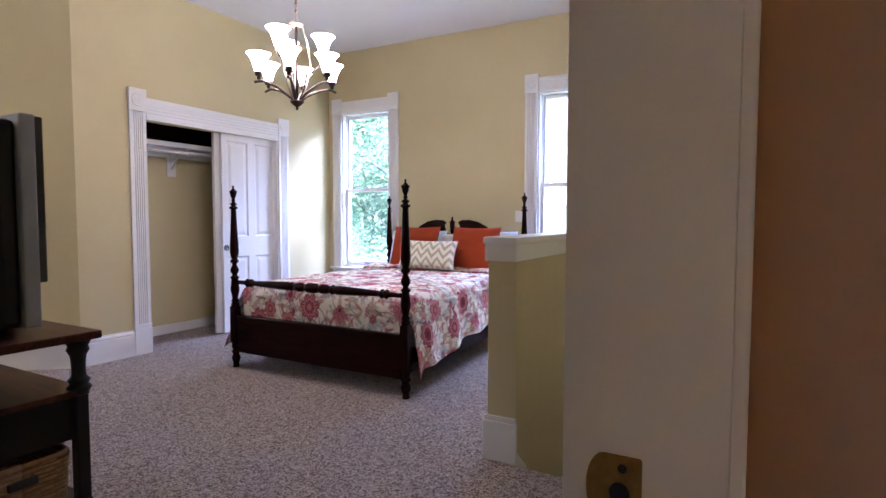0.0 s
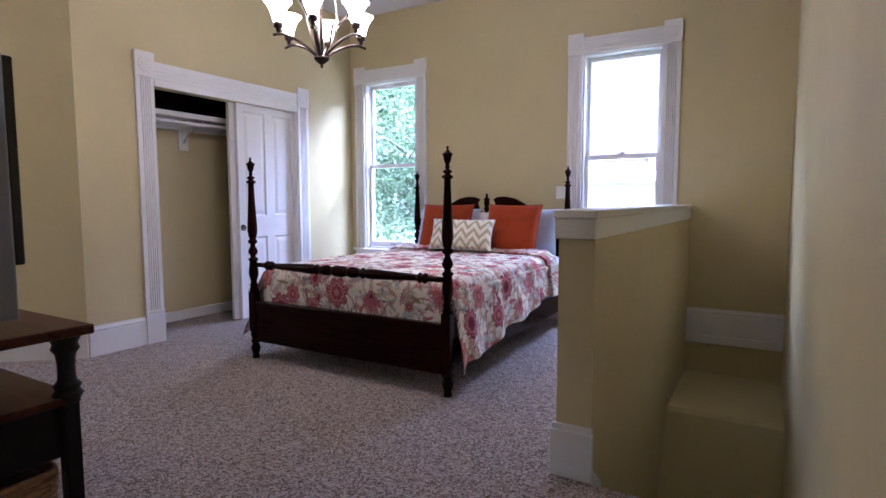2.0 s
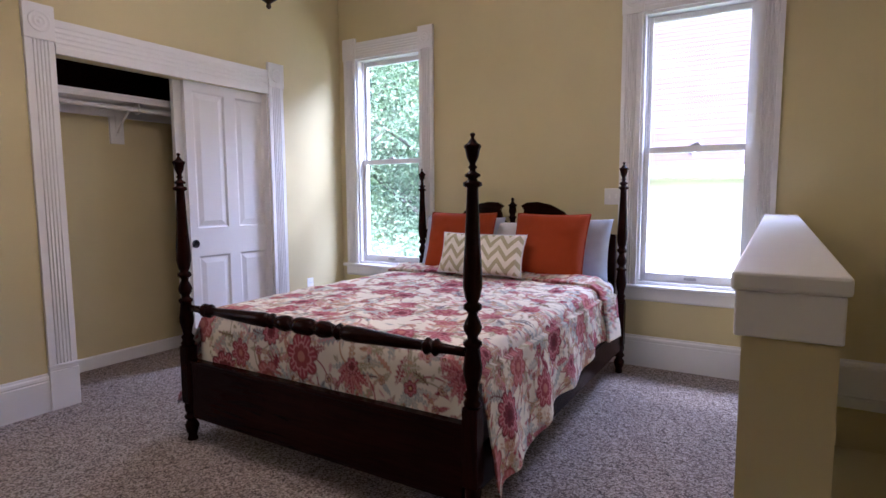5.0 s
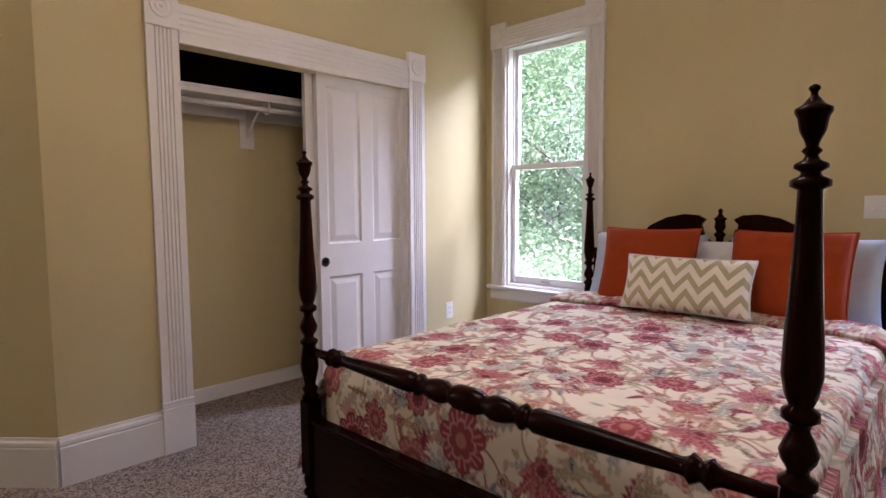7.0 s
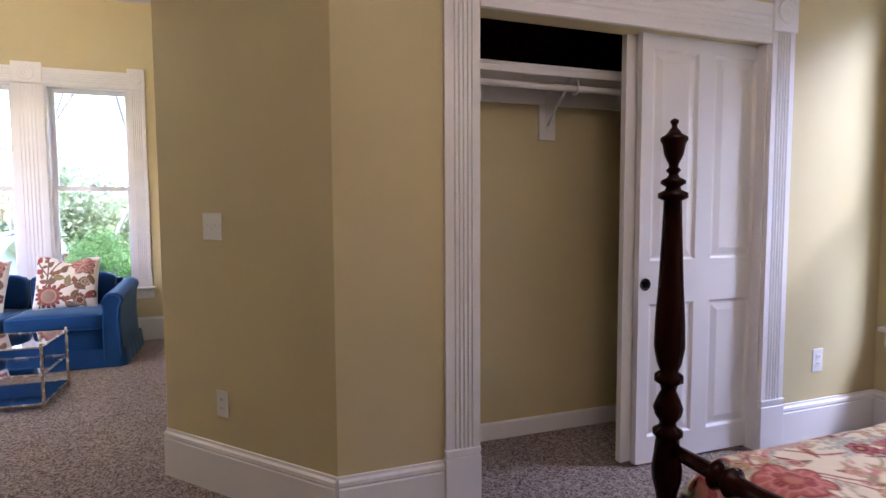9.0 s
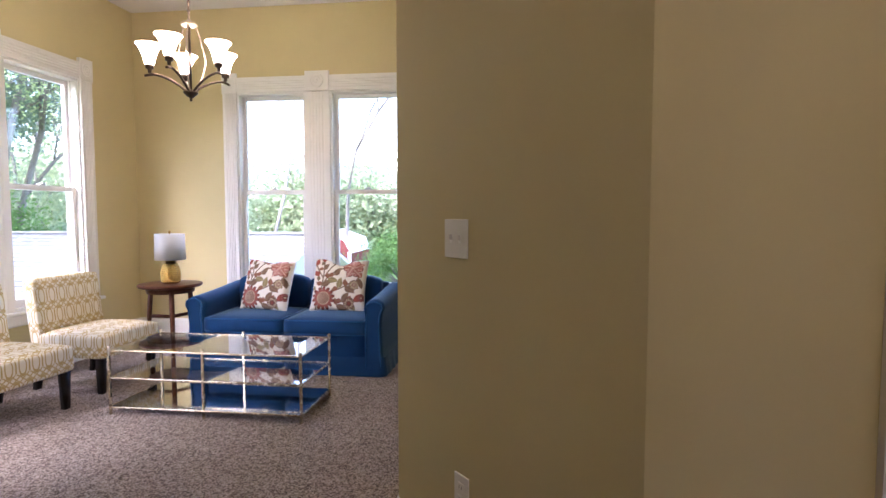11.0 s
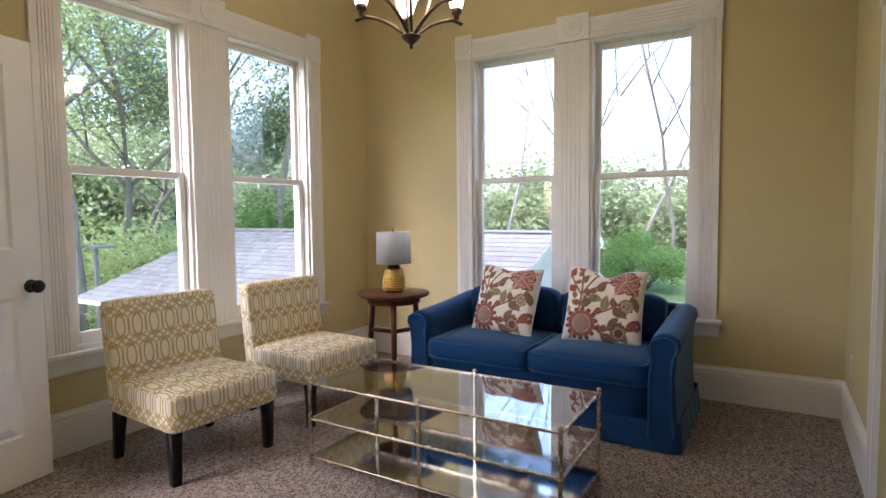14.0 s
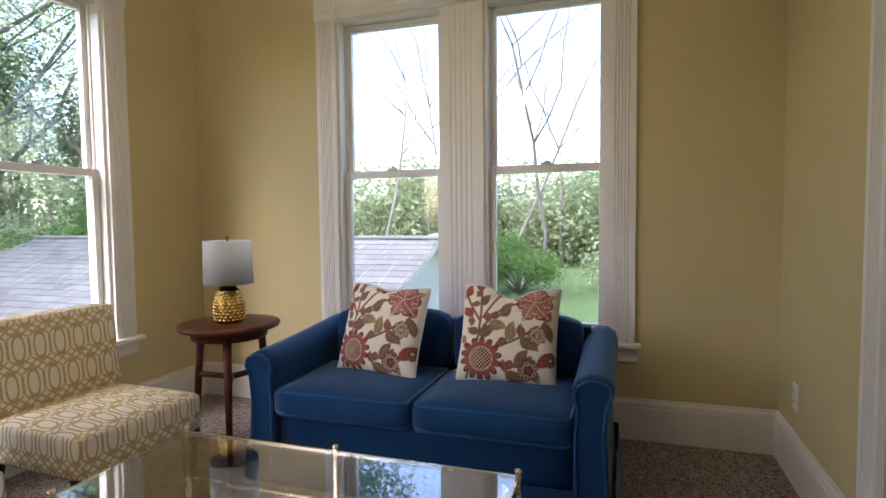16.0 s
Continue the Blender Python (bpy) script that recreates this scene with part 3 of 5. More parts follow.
# Dark lining added: the unlit space above the shelf is put into its colour.
struct("closet_upper_shade", boxes((-5.06, 3.70, 1.955, -5.045, 5.75, 2.5), (-5.045, 3.70, 1.955, XW - 0.12, 3.712, 2.5), (-5.045, 5.738, 1.955, XW - 0.12, 5.75, 2.5)), DARKWOODX, "dark boards added for the shade above the closet shelf", "panel")
wall("wall_closet_south", "x", 3.60, 3.70, -5.06, XW - 0.12, 0, 2.5)
wall("wall_closet_north", "x", 5.75, 5.85, -5.06, XW - 0.12, 0, 2.5)

bm = bmesh.new()
prism(bm, [(XW, 3.40), (XW - 0.12, 3.40), (-5.34, 2.84), (-5.34, 2.62), (-5.235, 2.585), (XW, 3.275)][::-1], 0, CEILING)
struct("wall_angled", bm, PAINT, "angled yellow-khaki wall between bedroom and sitting room", "wall")

struct("ceiling", boxes((-8.7, -1.1, CEILING, 1.5, 6.6, CEILING + 0.12)), CEIL, "flat off-white painted ceiling", "ceiling")
# Dark wood here stands in for the closet ceiling's shade.
struct("ceiling_closet", boxes((-5.06, 3.70, 2.5, XW - 0.12, 5.75, 2.56)), DARKWOODX, "closet ceiling coloured dark for its lack of light", "ceiling")
STAIR_Y = 3.30
struct("floor", boxes((-8.7, -1.1, -0.2, -0.73, 6.55, 0.0), (-0.73, -1.1, -0.2, 1.42, STAIR_Y, 0.0)), CARPET,
       "beige and taupe flecked cut-pile carpet", "carpet")

# the stairwell: half wall, going-down steps, boxed ledge at its end
struct("half_wall", boxes((-0.875, 3.325, 0, -0.726, YN, 1.02)), PAINT, "low yellow-khaki wall beside the stairs", "wall")
struct("wall_stair_south", boxes((-0.73, STAIR_Y - 0.1, -2.6, XE + 0.06, STAIR_Y, -0.2)), PAINT, "yellow-khaki stairwell wall", "wall")
struct("wall_stair_west", boxes((-0.875, STAIR_Y, -2.6, -0.73, YN, -0.2), (-0.73, STAIR_Y + 0.002, -2.6, -0.726, YN, 0.0)), PAINT, "yellow-khaki stairwell wall", "wall")
cap = tagged(new("half_wall_cap"), "white painted wooden cap on the low wall", "trim", "", "structure")
part("cap_board", boxes((-0.895, 3.300, 1.085, -0.715, YN, 1.118), bevel=0.006), WHITE, cap)
part("fascia", boxes((-0.888, 3.309, 1.00, -0.722, YN, 1.085), bevel=0.004), WHITE, cap)
bm = bmesh.new()
prism(bm, [(YN, -0.33), (5.38, -0.345), (5.34, -0.37), (4.75, -1.4), (YN, -1.4)], -0.73, XE + 0.02)
for v in bm.verts:
    v.co = Vector((v.co.z, v.co.x, v.co.y))
struct("stair_ledge", bm, PAINT, "boxed painted ledge over the stairs", "ledge")
bm = bmesh.new()
for i in range(6):
    box(bm, -0.73, STAIR_Y + i * 0.25, -1.1 - 0.19 * (i + 2), XE + 0.06, STAIR_Y + (i + 1) * 0.25, -1.1 - 0.19 * (i + 1))
struct("stairs", bm, CARPET, "carpeted stairs going down", "stairs")
bm = bmesh.new()
prism(bm, [(STAIR_Y + 0.030, 0.05), (STAIR_Y + 0.16, -0.06), (STAIR_Y + 0.16, -0.19), (STAIR_Y + 0.030, -0.19)], -0.734, -0.716)
for v in bm.verts:
    v.co = Vector((v.co.z, v.co.x, v.co.y))
struct("stair_skirt", bm, WHITE, "white end of the stair skirting board", "trim")
struct("wall_stair_end", boxes((-0.73, 6.0, -2.6, XE + 0.01, 6.1, -1.4)), PAINT, "yellow-khaki stairwell end wall", "wall")
struct("stair_bottom", boxes((-0.9, 3.2, -2.7, 0.3, 6.5, -2.6)), CARPET, "carpeted lower landing", "carpet")

# baseboards with a moulded top
BASE = [(0, 0), (0.020, 0), (0.020, 0.178), (0.016, 0.184), (0.020, 0.192), (0.018, 0.206), (0.009, 0.214), (0.007, 0.226), (0, 0.226)]


def baseboard(p, q, inward, z=0.0, profile=BASE):
    bm = sweep(profile, (*p, z), (*q, z), (*inward, 0), (0, 0, 1))
    return struct("baseboard", bm, WHITE, "tall white moulded baseboard", "baseboard")


d45 = Vector((0.69, -0.785)).normalized()
baseboard((XW, 3.275), (XW, 3.715), (1, 0))
baseboard((XW, 5.595), (XW, YN), (1, 0))
baseboard((-5.235, 2.585), (XW, 3.275), tuple(d45))
baseboard((-5.34, 2.62), (-5.235, 2.585), (-0.316, -0.949))
baseboard((XW, YN), (-0.875, YN), (0, -1))
baseboard((-0.735, YN), (XE, YN), (0, -1), 0.005)
baseboard((SX, SY), (SX, SN), (1, 0))
baseboard((SX, SY), (-4.76, SY), (0, 1))
baseboard((SX, SN), (-7.395, SN), (0, -1))
baseboard((-6.315, SN), (-5.34, SN), (0, -1))
baseboard((-4.76, 0.30), (-4.76, 1.30), (-1, 0))
baseboard((-4.58, 1.17), (-1.0, 1.17), (0, 1))
baseboard((-0.875, 3.325), (-0.875, YN), (-1, 0))
struct("baseboard_end", boxes((-0.895, 3.303, 0, -0.715, 3.325, 0.20), (-0.890, 3.309, 0.20, -0.720, 3.325, 0.226), bevel=0.003), WHITE,
       "white baseboard end block of the low wall", "baseboard")
struct("stair_nosing", boxes((-0.726, YN - 0.034, -0.068, XE, YN, 0.003), bevel=0.008), WHITE, "white moulded lip below the stairwell baseboard", "trim")
small = [(0, 0), (0.014, 0), (0.014, 0.085), (0.008, 0.095), (0, 0.095)]
baseboard((-5.06, 3.70), (-5.06, 5.75), (1, 0), 0, small)
baseboard((-5.06, 3.70), (XW - 0.12, 3.70), (0, 1), 0, small)
baseboard((-5.06, 5.75), (XW - 0.12, 5.75), (0, -1), 0, small)


# casings: fluted boards, corner blocks with a ring, plinths
def flutes(width, n=5, thick=0.022, deep=0.009):
    """The section of a fluted board, across and out from the wall."""
    pts = [(-width / 2, 0), (-width / 2, thick)]
    span = width * 0.62
    step = span / n
    for i in range(n):
        a = -span / 2 + i * step
        pts += [(a + step * 0.12, thick), (a + step * 0.30, thick - deep), (a + step * 0.70, thick - deep), (a + step * 0.88, thick)]
    return pts + [(width / 2, thick), (width / 2, 0)]


def casing(parent, x, z0, z1, width, deep=0.009):
    """An upright fluted board in the opening's own axes: x across, -y into the room."""
    part("casing", sweep(flutes(width, deep=deep), (x, 0, z0), (x, 0, z1), (1, 0, 0), (0, -1, 0)), WHITE, parent)


def header(parent, x0, x1, z0, z1):
    bm = sweep(flutes(z1 - z0, 4, deep=0.003), (x0, 0, (z0 + z1) / 2), (x1, 0, (z0 + z1) / 2), (0, 0, 1), (0, -1, 0))
    part("header", bm, WHITE, parent)


def corner_block(parent, x, z0, z1, width):
    bm = boxes((x - width / 2, -0.032, z0, x + width / 2, 0, z1), bevel=0.003)
    c = pose(x, -0.032, (z0 + z1) / 2, 90)
    r = min(width, z1 - z0) * 0.36
    lathe(bm, [(0, r), (0.006, r), (0.008, r * 0.92), (0.002, r * 0.80), (0.002, r * 0.6), (0.007, r * 0.5), (0.007, r * 0.42), (0.002, r * 0.34), (0.003, r * 0.2), (0.008, r * 0.1), (0.009, 0.001)], 24, c)
    part("corner_block", bm, WHITE, parent)


def sash(parent, name, x0, x1, z0, z1, y, stile=0.045, bottom=0.06, top=0.045):
    bm = boxes((x0, y, z0, x0 + stile, y + 0.035, z1), (x1 - stile, y, z0, x1, y + 0.035, z1),
               (x0 + stile, y + 0.001, z0, x1 - stile, y + 0.034, z0 + bottom), (x0 + stile, y + 0.001, z1 - top, x1 - stile, y + 0.034, z1), bevel=0.003)
    s = part(name, bm, WHITE, parent)
    g = part("pane", boxes((x0 + stile - 0.005, y + 0.015, z0 + bottom - 0.005, x1 - stile + 0.005, y + 0.019, z1 - top + 0.005)), GLASS, s, "clear glass pane")
    g.visible_shadow = False
    return s


def window(name, m, half, z0, z1, mid, label, depth=0.145):
    """A white double-hung window in its own axes: x across, +y outward, the wall's inner face at y 0."""
    w = thing(name, m, label, "window", "", "structure")
    part("window_frame", boxes((-half, 0.0, z0, -half + 0.018, depth, z1), (half - 0.018, 0.0, z0, half, depth, z1),
                               (-half + 0.018, 0.0, z1 - 0.018, half - 0.018, depth, z1), (-half + 0.018, 0.0, z0, half - 0.018, depth + 0.02, z0 + 0.022),
                               (-half + 0.018, 0.062, z0 + 0.022, -half + 0.028, 0.075, z1 - 0.018), (half - 0.028, 0.062, z0 + 0.022, half - 0.018, 0.075, z1 - 0.018)), WHITE, w)
    i = half - 0.019
    up = sash(w, "upper_sash", -i, i, mid - 0.02, z1 - 0.02, 0.085, 0.036, 0.038, 0.04)
    lo = sash(w, "lower_sash", -i, i, z0 + 0.024, mid + 0.022, 0.045, 0.036, 0.058, 0.042)
    part("sash_lock", boxes((-0.03, 0.040, mid + 0.022, 0.03, 0.075, mid + 0.036), (-0.008, 0.036, mid + 0.034, 0.022, 0.058, mid + 0.044), bevel=0.003), STEEL, lo, "small grey metal sash lock")
    part("sash_lift", boxes((-0.04, 0.030, z0 + 0.045, 0.04, 0.046, z0 + 0.053), (-0.04, 0.030, z0 + 0.045, 0.04, 0.033, z0 + 0.064), bevel=0.002), STEEL, lo, "small grey metal sash lift")
    return w


def stool(parent, x0, x1, z):
    part("window_sill", boxes((x0 - 0.03, -0.055, z - 0.028, x1 + 0.03, 0.0, z), bevel=0.008), WHITE, parent)
    part("apron", sweep([(0, 0), (0, 0.018), (-0.075, 0.018), (-0.088, 0.010), (-0.09, 0)], (x0 - 0.01, 0, z - 0.028), (x1 + 0.01, 0, z - 0.028), (0, 0, 1), (0, -1, 0)), WHITE, parent)


for i, c in enumerate((W1, W2)):
    w = window("window_%d" % (i + 1), pose(c, YN, 0), HALF, 0.60, 2.50, 1.555, "tall white double-hung window with fluted casing")
    for s in (-1, 1):
        casing(w, s * (HALF + 0.068), 0.60, 2.495, 0.135)
        corner_block(w, s * (HALF + 0.066), 2.495, 2.685, 0.148)
    header(w, -HALF + 0.008, HALF - 0.008, 2.50, 2.645)
    stool(w, -HALF - 0.14, HALF + 0.14, 0.60)

for k, (centres, m, half) in enumerate(((PW, lambda c: pose(SX, c, 0, 0, 0, 90), PH), (PS, lambda c: pose(c, SY, 0, 0, 0, 180), PH + 0.02))):
    for i, c in enumerate(centres):
        window("window_%d" % (3 + 2 * k + i), m(c), half, 0.53, 2.44, 1.485, "white double-hung window of a sitting room pair")
    mid = sum(centres) / 2
    gap = abs(centres[1] - centres[0]) / 2
    t = thing("window_trim", m(mid), "white fluted casing round a pair of windows", "window trim", "", "structure")
    out = gap + half
    for s in (-1, 1):
        casing(t, s * (out + 0.068), 0.53, 2.435, 0.135, 0.005)
        corner_block(t, s * (out + 0.066), 2.435, 2.625, 0.148)
        header(t, min(s * 0.118, s * (out - 0.008)), max(s * 0.118, s * (out - 0.008)), 2.44, 2.585)
    casing(t, 0, 0.53, 2.435, 2 * (gap - half), 0.003)
    corner_block(t, 0, 2.44, 2.625, 0.236 if k == 0 else 0.25)
    stool(t, -out - 0.14, out + 0.14, 0.53)

# closet opening: casing, plinths, sliding doors, shelf and rod
cl = thing("closet_trim", pose(XW, 4.655, 0, 0, 0, 90), "white fluted closet casing with corner blocks", "door trim", "", "structure")
for s in (-1, 1):
    casing(cl, s * 0.8625, 0.27, 2.135, 0.150)
    corner_block(cl, s * 0.8625, 2.135, 2.33, 0.160)
    part("plinth", boxes((s * 0.8625 - 0.080, -0.030, 0, s * 0.8625 + 0.080, 0, 0.235), (s * 0.8625 - 0.077, -0.026, 0.235, s * 0.8625 + 0.077, 0, 0.25),
                         (s * 0.8625 - 0.080, -0.029, 0.25, s * 0.8625 + 0.080, 0, 0.27), bevel=0.003), WHITE, cl)
    part("jamb", boxes((s * 0.785 - 0.009, 0.0, 0, s * 0.785 + 0.0, 0.12, 2.08) if s > 0 else (s * 0.785, 0.0, 0, s * 0.785 + 0.009, 0.12, 2.08)), WHITE, cl)
header(cl, -0.782, 0.782, 2.075, 2.265)


def panel_door(name, m, width, height, label, panels, thick=0.035, category="door"):
    """A panelled door in its own axes: x across from its left edge, y 0 its front, z up."""
    d = thing(name, m, label, category, "", "structure")
    xs = sorted({0.0, width, *[p[0] for p in panels], *[p[2] for p in panels]})
    zs = sorted({0.0, height, *[p[1] for p in panels], *[p[3] for p in panels]})
    bm = bmesh.new()
    for a, b in zip(xs, xs[1:]):
        for c, e in zip(zs, zs[1:]):
            cx, cz = (a + b) / 2, (c + e) / 2
            if not any(p[0] < cx < p[2] and p[1] < cz < p[3] for p in panels):
                box(bm, a, 0, c, b, thick, e)
    bmesh.ops.remove_doubles(bm, verts=bm.verts, dist=1e-5)
    part("slab", bm, WHITE, d)
    for a, c, b, e in panels:
        bm = bmesh.new()
        ring = lambda k, y: [bm.verts.new(v) for v in ((a + k, y, c + k), (b - k, y, c + k), (b - k, y, e - k), (a + k, y, e - k))]
        rs = [ring(0, 0.0005), ring(0.012, 0.011), ring(0.022, 0.011), ring(0.055, 0.003)]
        for p, q in zip(rs, rs[1:]):
            for i in range(4):
                bm.faces.new((p[i], p[(i + 1) % 4], q[(i + 1) % 4], q[i]))
        bm.faces.new(rs[-1])
        part("panel", bm, WHITE, d)
        part("panel_back", boxes((a, thick - 0.012, c, b, thick - 0.006, e)), WHITE, d)
    return d


CP = [(0.065, 1.0, 0.335, 2.0), (0.435, 1.0, 0.705, 2.0), (0.065, 0.13, 0.335, 0.79), (0.435, 0.13, 0.705, 0.79)]
front = panel_door("closet_door", pose(-4.505, 4.725, 0.012, 0, 0, 90), 0.77, 2.085, "white panelled sliding closet door, pushed open", CP)
part("finger_pull", lathe(bmesh.new(), [(0, 0.030), (0.004, 0.030), (0.004, 0.024), (-0.004, 0.022), (-0.004, 0.001)], 20, pose(0.038, 0, 0.888, 90)), SLOT, front, "round black finger pull")
panel_door("closet_door", pose(-4.553, 4.672, 0.012, 0, 0, 90), 0.77, 2.085, "white rear sliding closet door behind the front one", CP)
struct("closet_track", boxes((XW - 0.118, 3.88, 2.098, XW - 0.01, 5.43, 2.12)), WHITE, "white sliding door track", "track")

sh = thing("closet_shelf", pose(-5.06, 4.72, 1.83), "white closet shelf with a hanging rod", "shelf")
part("shelf_board", boxes((0.0, -1.02, 0.10, 0.35, 1.03, 0.12), bevel=0.003), WHITE, sh)
part("cleat", boxes((0.0, -1.02, 0.0, 0.018, 1.03, 0.10), bevel=0.002), WHITE, sh)
part("nosing", boxes((0.335, -1.02, 0.072, 0.352, 1.03, 0.10), bevel=0.003), WHITE, sh)
part("rod", tube(bmesh.new(), [(0.28, -1.02, 0.035), (0.28, 1.03, 0.035)], 0.016, 12), WHITE, sh, "white round hanging rod")
bm = boxes((0.0, -0.235, -0.19, 0.018, -0.135, 0.0), (0.018, -0.195, -0.13, 0.024, -0.17, 0.095), (0.02, -0.195, 0.088, 0.30, -0.17, 0.098))
tube(bm, [(0.022, -0.183, -0.11), (0.10, -0.183, -0.03), (0.20, -0.183, 0.05), (0.29, -0.183, 0.088)], 0.008, 8)
tube(bm, [(0.30, -0.183, 0.09), (0.315, -0.183, 0.04), (0.30, -0.183, 0.008), (0.27, -0.183, 0.008), (0.255, -0.183, 0.03)], 0.007, 8)
part("bracket", bm, WHITE, sh, "white metal rod bracket on a mounting block")


# ---- bedroom things ----
POST = curve_profile([(0.0, 0.018), (0.008, 0.027), (0.03, 0.021), (0.055, 0.030), (0.085, 0.035), (0.11, 0.022), (0.122, 0.034), (0.135, 0.034), (0.145, 0.024), (0.16, 0.030), (0.18, 0.033), (0.20, 0.030)], 2)
UPPER = [(0.50, 0.030), (0.515, 0.034), (0.53, 0.024), (0.545, 0.032), (0.56, 0.021), (0.585, 0.025), (0.62, 0.034), (0.645, 0.035), (0.672, 0.031), (0.718, 0.026), (0.726, 0.034),
         (0.737, 0.034), (0.7465, 0.020), (0.757, 0.019), (0.774, 0.030), (0.791, 0.034), (0.813, 0.026), (0.833, 0.017), (0.846, 0.020), (0.855, 0.033), (0.870, 0.032), (0.879, 0.020),
         (0.8985, 0.028), (0.938, 0.035), (1.003, 0.033), (1.082, 0.028), (1.213, 0.022), (1.2786, 0.020), (1.285, 0.033), (1.296, 0.033), (1.3035, 0.018), (1.310, 0.016), (1.318, 0.028), (1.325, 0.027),
         (1.332, 0.014), (1.340, 0.010), (1.348, 0.017), (1.356, 0.010), (1.364, 0.012), (1.383, 0.021), (1.407, 0.025), (1.416, 0.030), (1.423, 0.030), (1.430, 0.018), (1.438, 0.012), (1.446, 0.006), (1.452, 0.006), (1.457, 0.0095), (1.462, 0.0085), (1.466, 0.002)]

BX0, BX1, BY0, BY1 = -3.367, -1.732, 3.893, 6.085
bed = thing("four_poster_bed", pose(0, 0, 0), "dark mahogany four-poster bed with turned posts", "bed")


def post(x, y):
    bm = lathe(bmesh.new(), POST, 20, pose(x, y, 0))
    box(bm, x - 0.031, y - 0.031, 0.20, x + 0.031, y + 0.031, 0.50, bevel=0.006)
    lathe(bm, UPPER, 24, pose(x, y, 0))
    part("post", bm, DARKWOOD, bed, "turned dark post with an urn finial")


for x, y in ((BX0, BY0), (BX1, BY0), (BX0, BY1), (BX1, BY1)):
    post(x, y)
L = BX1 - BX0
prof = [(0.03, 0.017), (0.13, 0.019), (0.15, 0.034), (0.17, 0.022), (0.19, 0.034), (0.21, 0.020), (0.30, 0.024), (0.45, 0.030), (0.58, 0.034), (0.60, 0.022), (0.62, 0.036), (0.64, 0.024), (0.68, 0.034), (0.72, 0.036), (0.75, 0.026), (0.78, 0.037), (L / 2, 0.038)]
prof = prof + [(L - z, r) for z, r in prof[-2::-1]]
part("blanket_rail", lathe(bmesh.new(), curve_profile(prof, 2), 18, pose(BX0, BY0, 0.695, 0, 90)), DARKWOODX, bed, "turned dark foot rail")
part("footboard", boxes((BX0 + 0.034, BY0 - 0.018, 0.13, BX1 - 0.034, BY0 + 0.018, 0.425), (BX0 + 0.034, BY0 - 0.024, 0.41, BX1 - 0.034, BY0 + 0.024, 0.432), bevel=0.006), DARKWOODX, bed)
for x in (BX0, BX1):
    part("side_rail", boxes((x - 0.016, BY0 + 0.043, 0.17, x + 0.016, BY1 - 0.043, 0.33), bevel=0.004), DARKWOOD, bed)
out = [(-3.335, 0.97), (-3.15, 0.99), (-3.02, 1.06), (-2.96, 1.125), (-2.86, 1.175), (-2.76, 1.195), (-2.68, 1.19), (-2.635, 1.165), (-2.66, 1.135), (-2.64, 1.06), (-2.59, 1.03)]
mid = (BX0 + BX1) / 2
out = [(x - (-2.56) + mid, z) for x, z in out]
outline = out + [(2 * mid - x, z) for x, z in out[::-1]]
bm = bmesh.new()
prism(bm, outline + [(BX1 - 0.04, 0.38), (BX0 + 0.04, 0.38)], -0.017, 0.017)
for v in bm.verts:
    v.co = Vector((v.co.x, BY1 + v.co.z, v.co.y))
part("headboard", bm, DARKWOODX, bed, "dark headboard with a broken scroll top")
part("finial", lathe(bmesh.new(), curve_profile([(1.00, 0.022), (1.06, 0.020), (1.08, 0.034), (1.095, 0.018), (1.12, 0.030), (1.155, 0.026), (1.17, 0.036), (1.18, 0.020), (1.20, 0.010), (1.215, 0.014), (1.228, 0.002)], 2), 18, pose(mid, BY1, 0)), DARKWOOD, bed)
part("box_spring", boxes((BX0 + 0.03, BY0 + 0.06, 0.19, BX1 - 0.002, BY1 - 0.05, 0.43), bevel=0.02), GREYFAB, bed, "grey cloth box spring")

mattress = tagged(finish("mattress", boxes((BX0 + 0.03, BY0 + 0.05, 0.43, BX1 - 0.03, BY1 - 0.03, 0.655), bevel=0.05), SHEET), "mattress in a white fitted sheet", "mattress")
smooth_bevel(mattress, 0.01, 1)


def wrinkle(x, y, z, s=1.0):
    p = Vector((x, y, z))
    return (noise.noise(p * 5.0) * 0.009 + noise.noise(p * 11.0) * 0.005 + noise.noise(p * 24.0) * 0.002) * s


HW = (BX1 - BX0) / 2 - 0.008
QF, QB, QT = BY0 + 0.055, 5.70, 0.678


def quilt_side(s, y):
    """A point of the quilt's cross section, s metres from the middle over the top and down the side."""
    a = abs(s)
    r = 0.07
    flat = HW - r
    sg = 1 if s > 0 else -1
    if a <= flat:
        x, z = a, 0.0
    elif a <= flat + r * math.pi / 2:
        t = (a - flat) / r
        x, z = flat + r * math.sin(t), -r * (1 - math.cos(t))
    else:
        dwn = a - flat - r * math.pi / 2
        fold = 0.5 + 0.5 * math.sin(y * 17 + 2 * noise.noise(Vector((y * 3, sg, 0))))
        x, z = HW + 0.02 + dwn * (0.04 + 0.10 * fold + (0.38 if s < 0 else 0.13) * math.exp(-(y - QF) / 0.20)), -r - dwn
    w = wrinkle(mid + sg * x, y, z)
    bow = 0.018 * max(0.0, 1 - (a / HW) ** 2)
    return Vector((mid + sg * (x + (w if a > flat else 0)), y, QT + z + bow + (w * 1.3 if a <= flat else 0)))


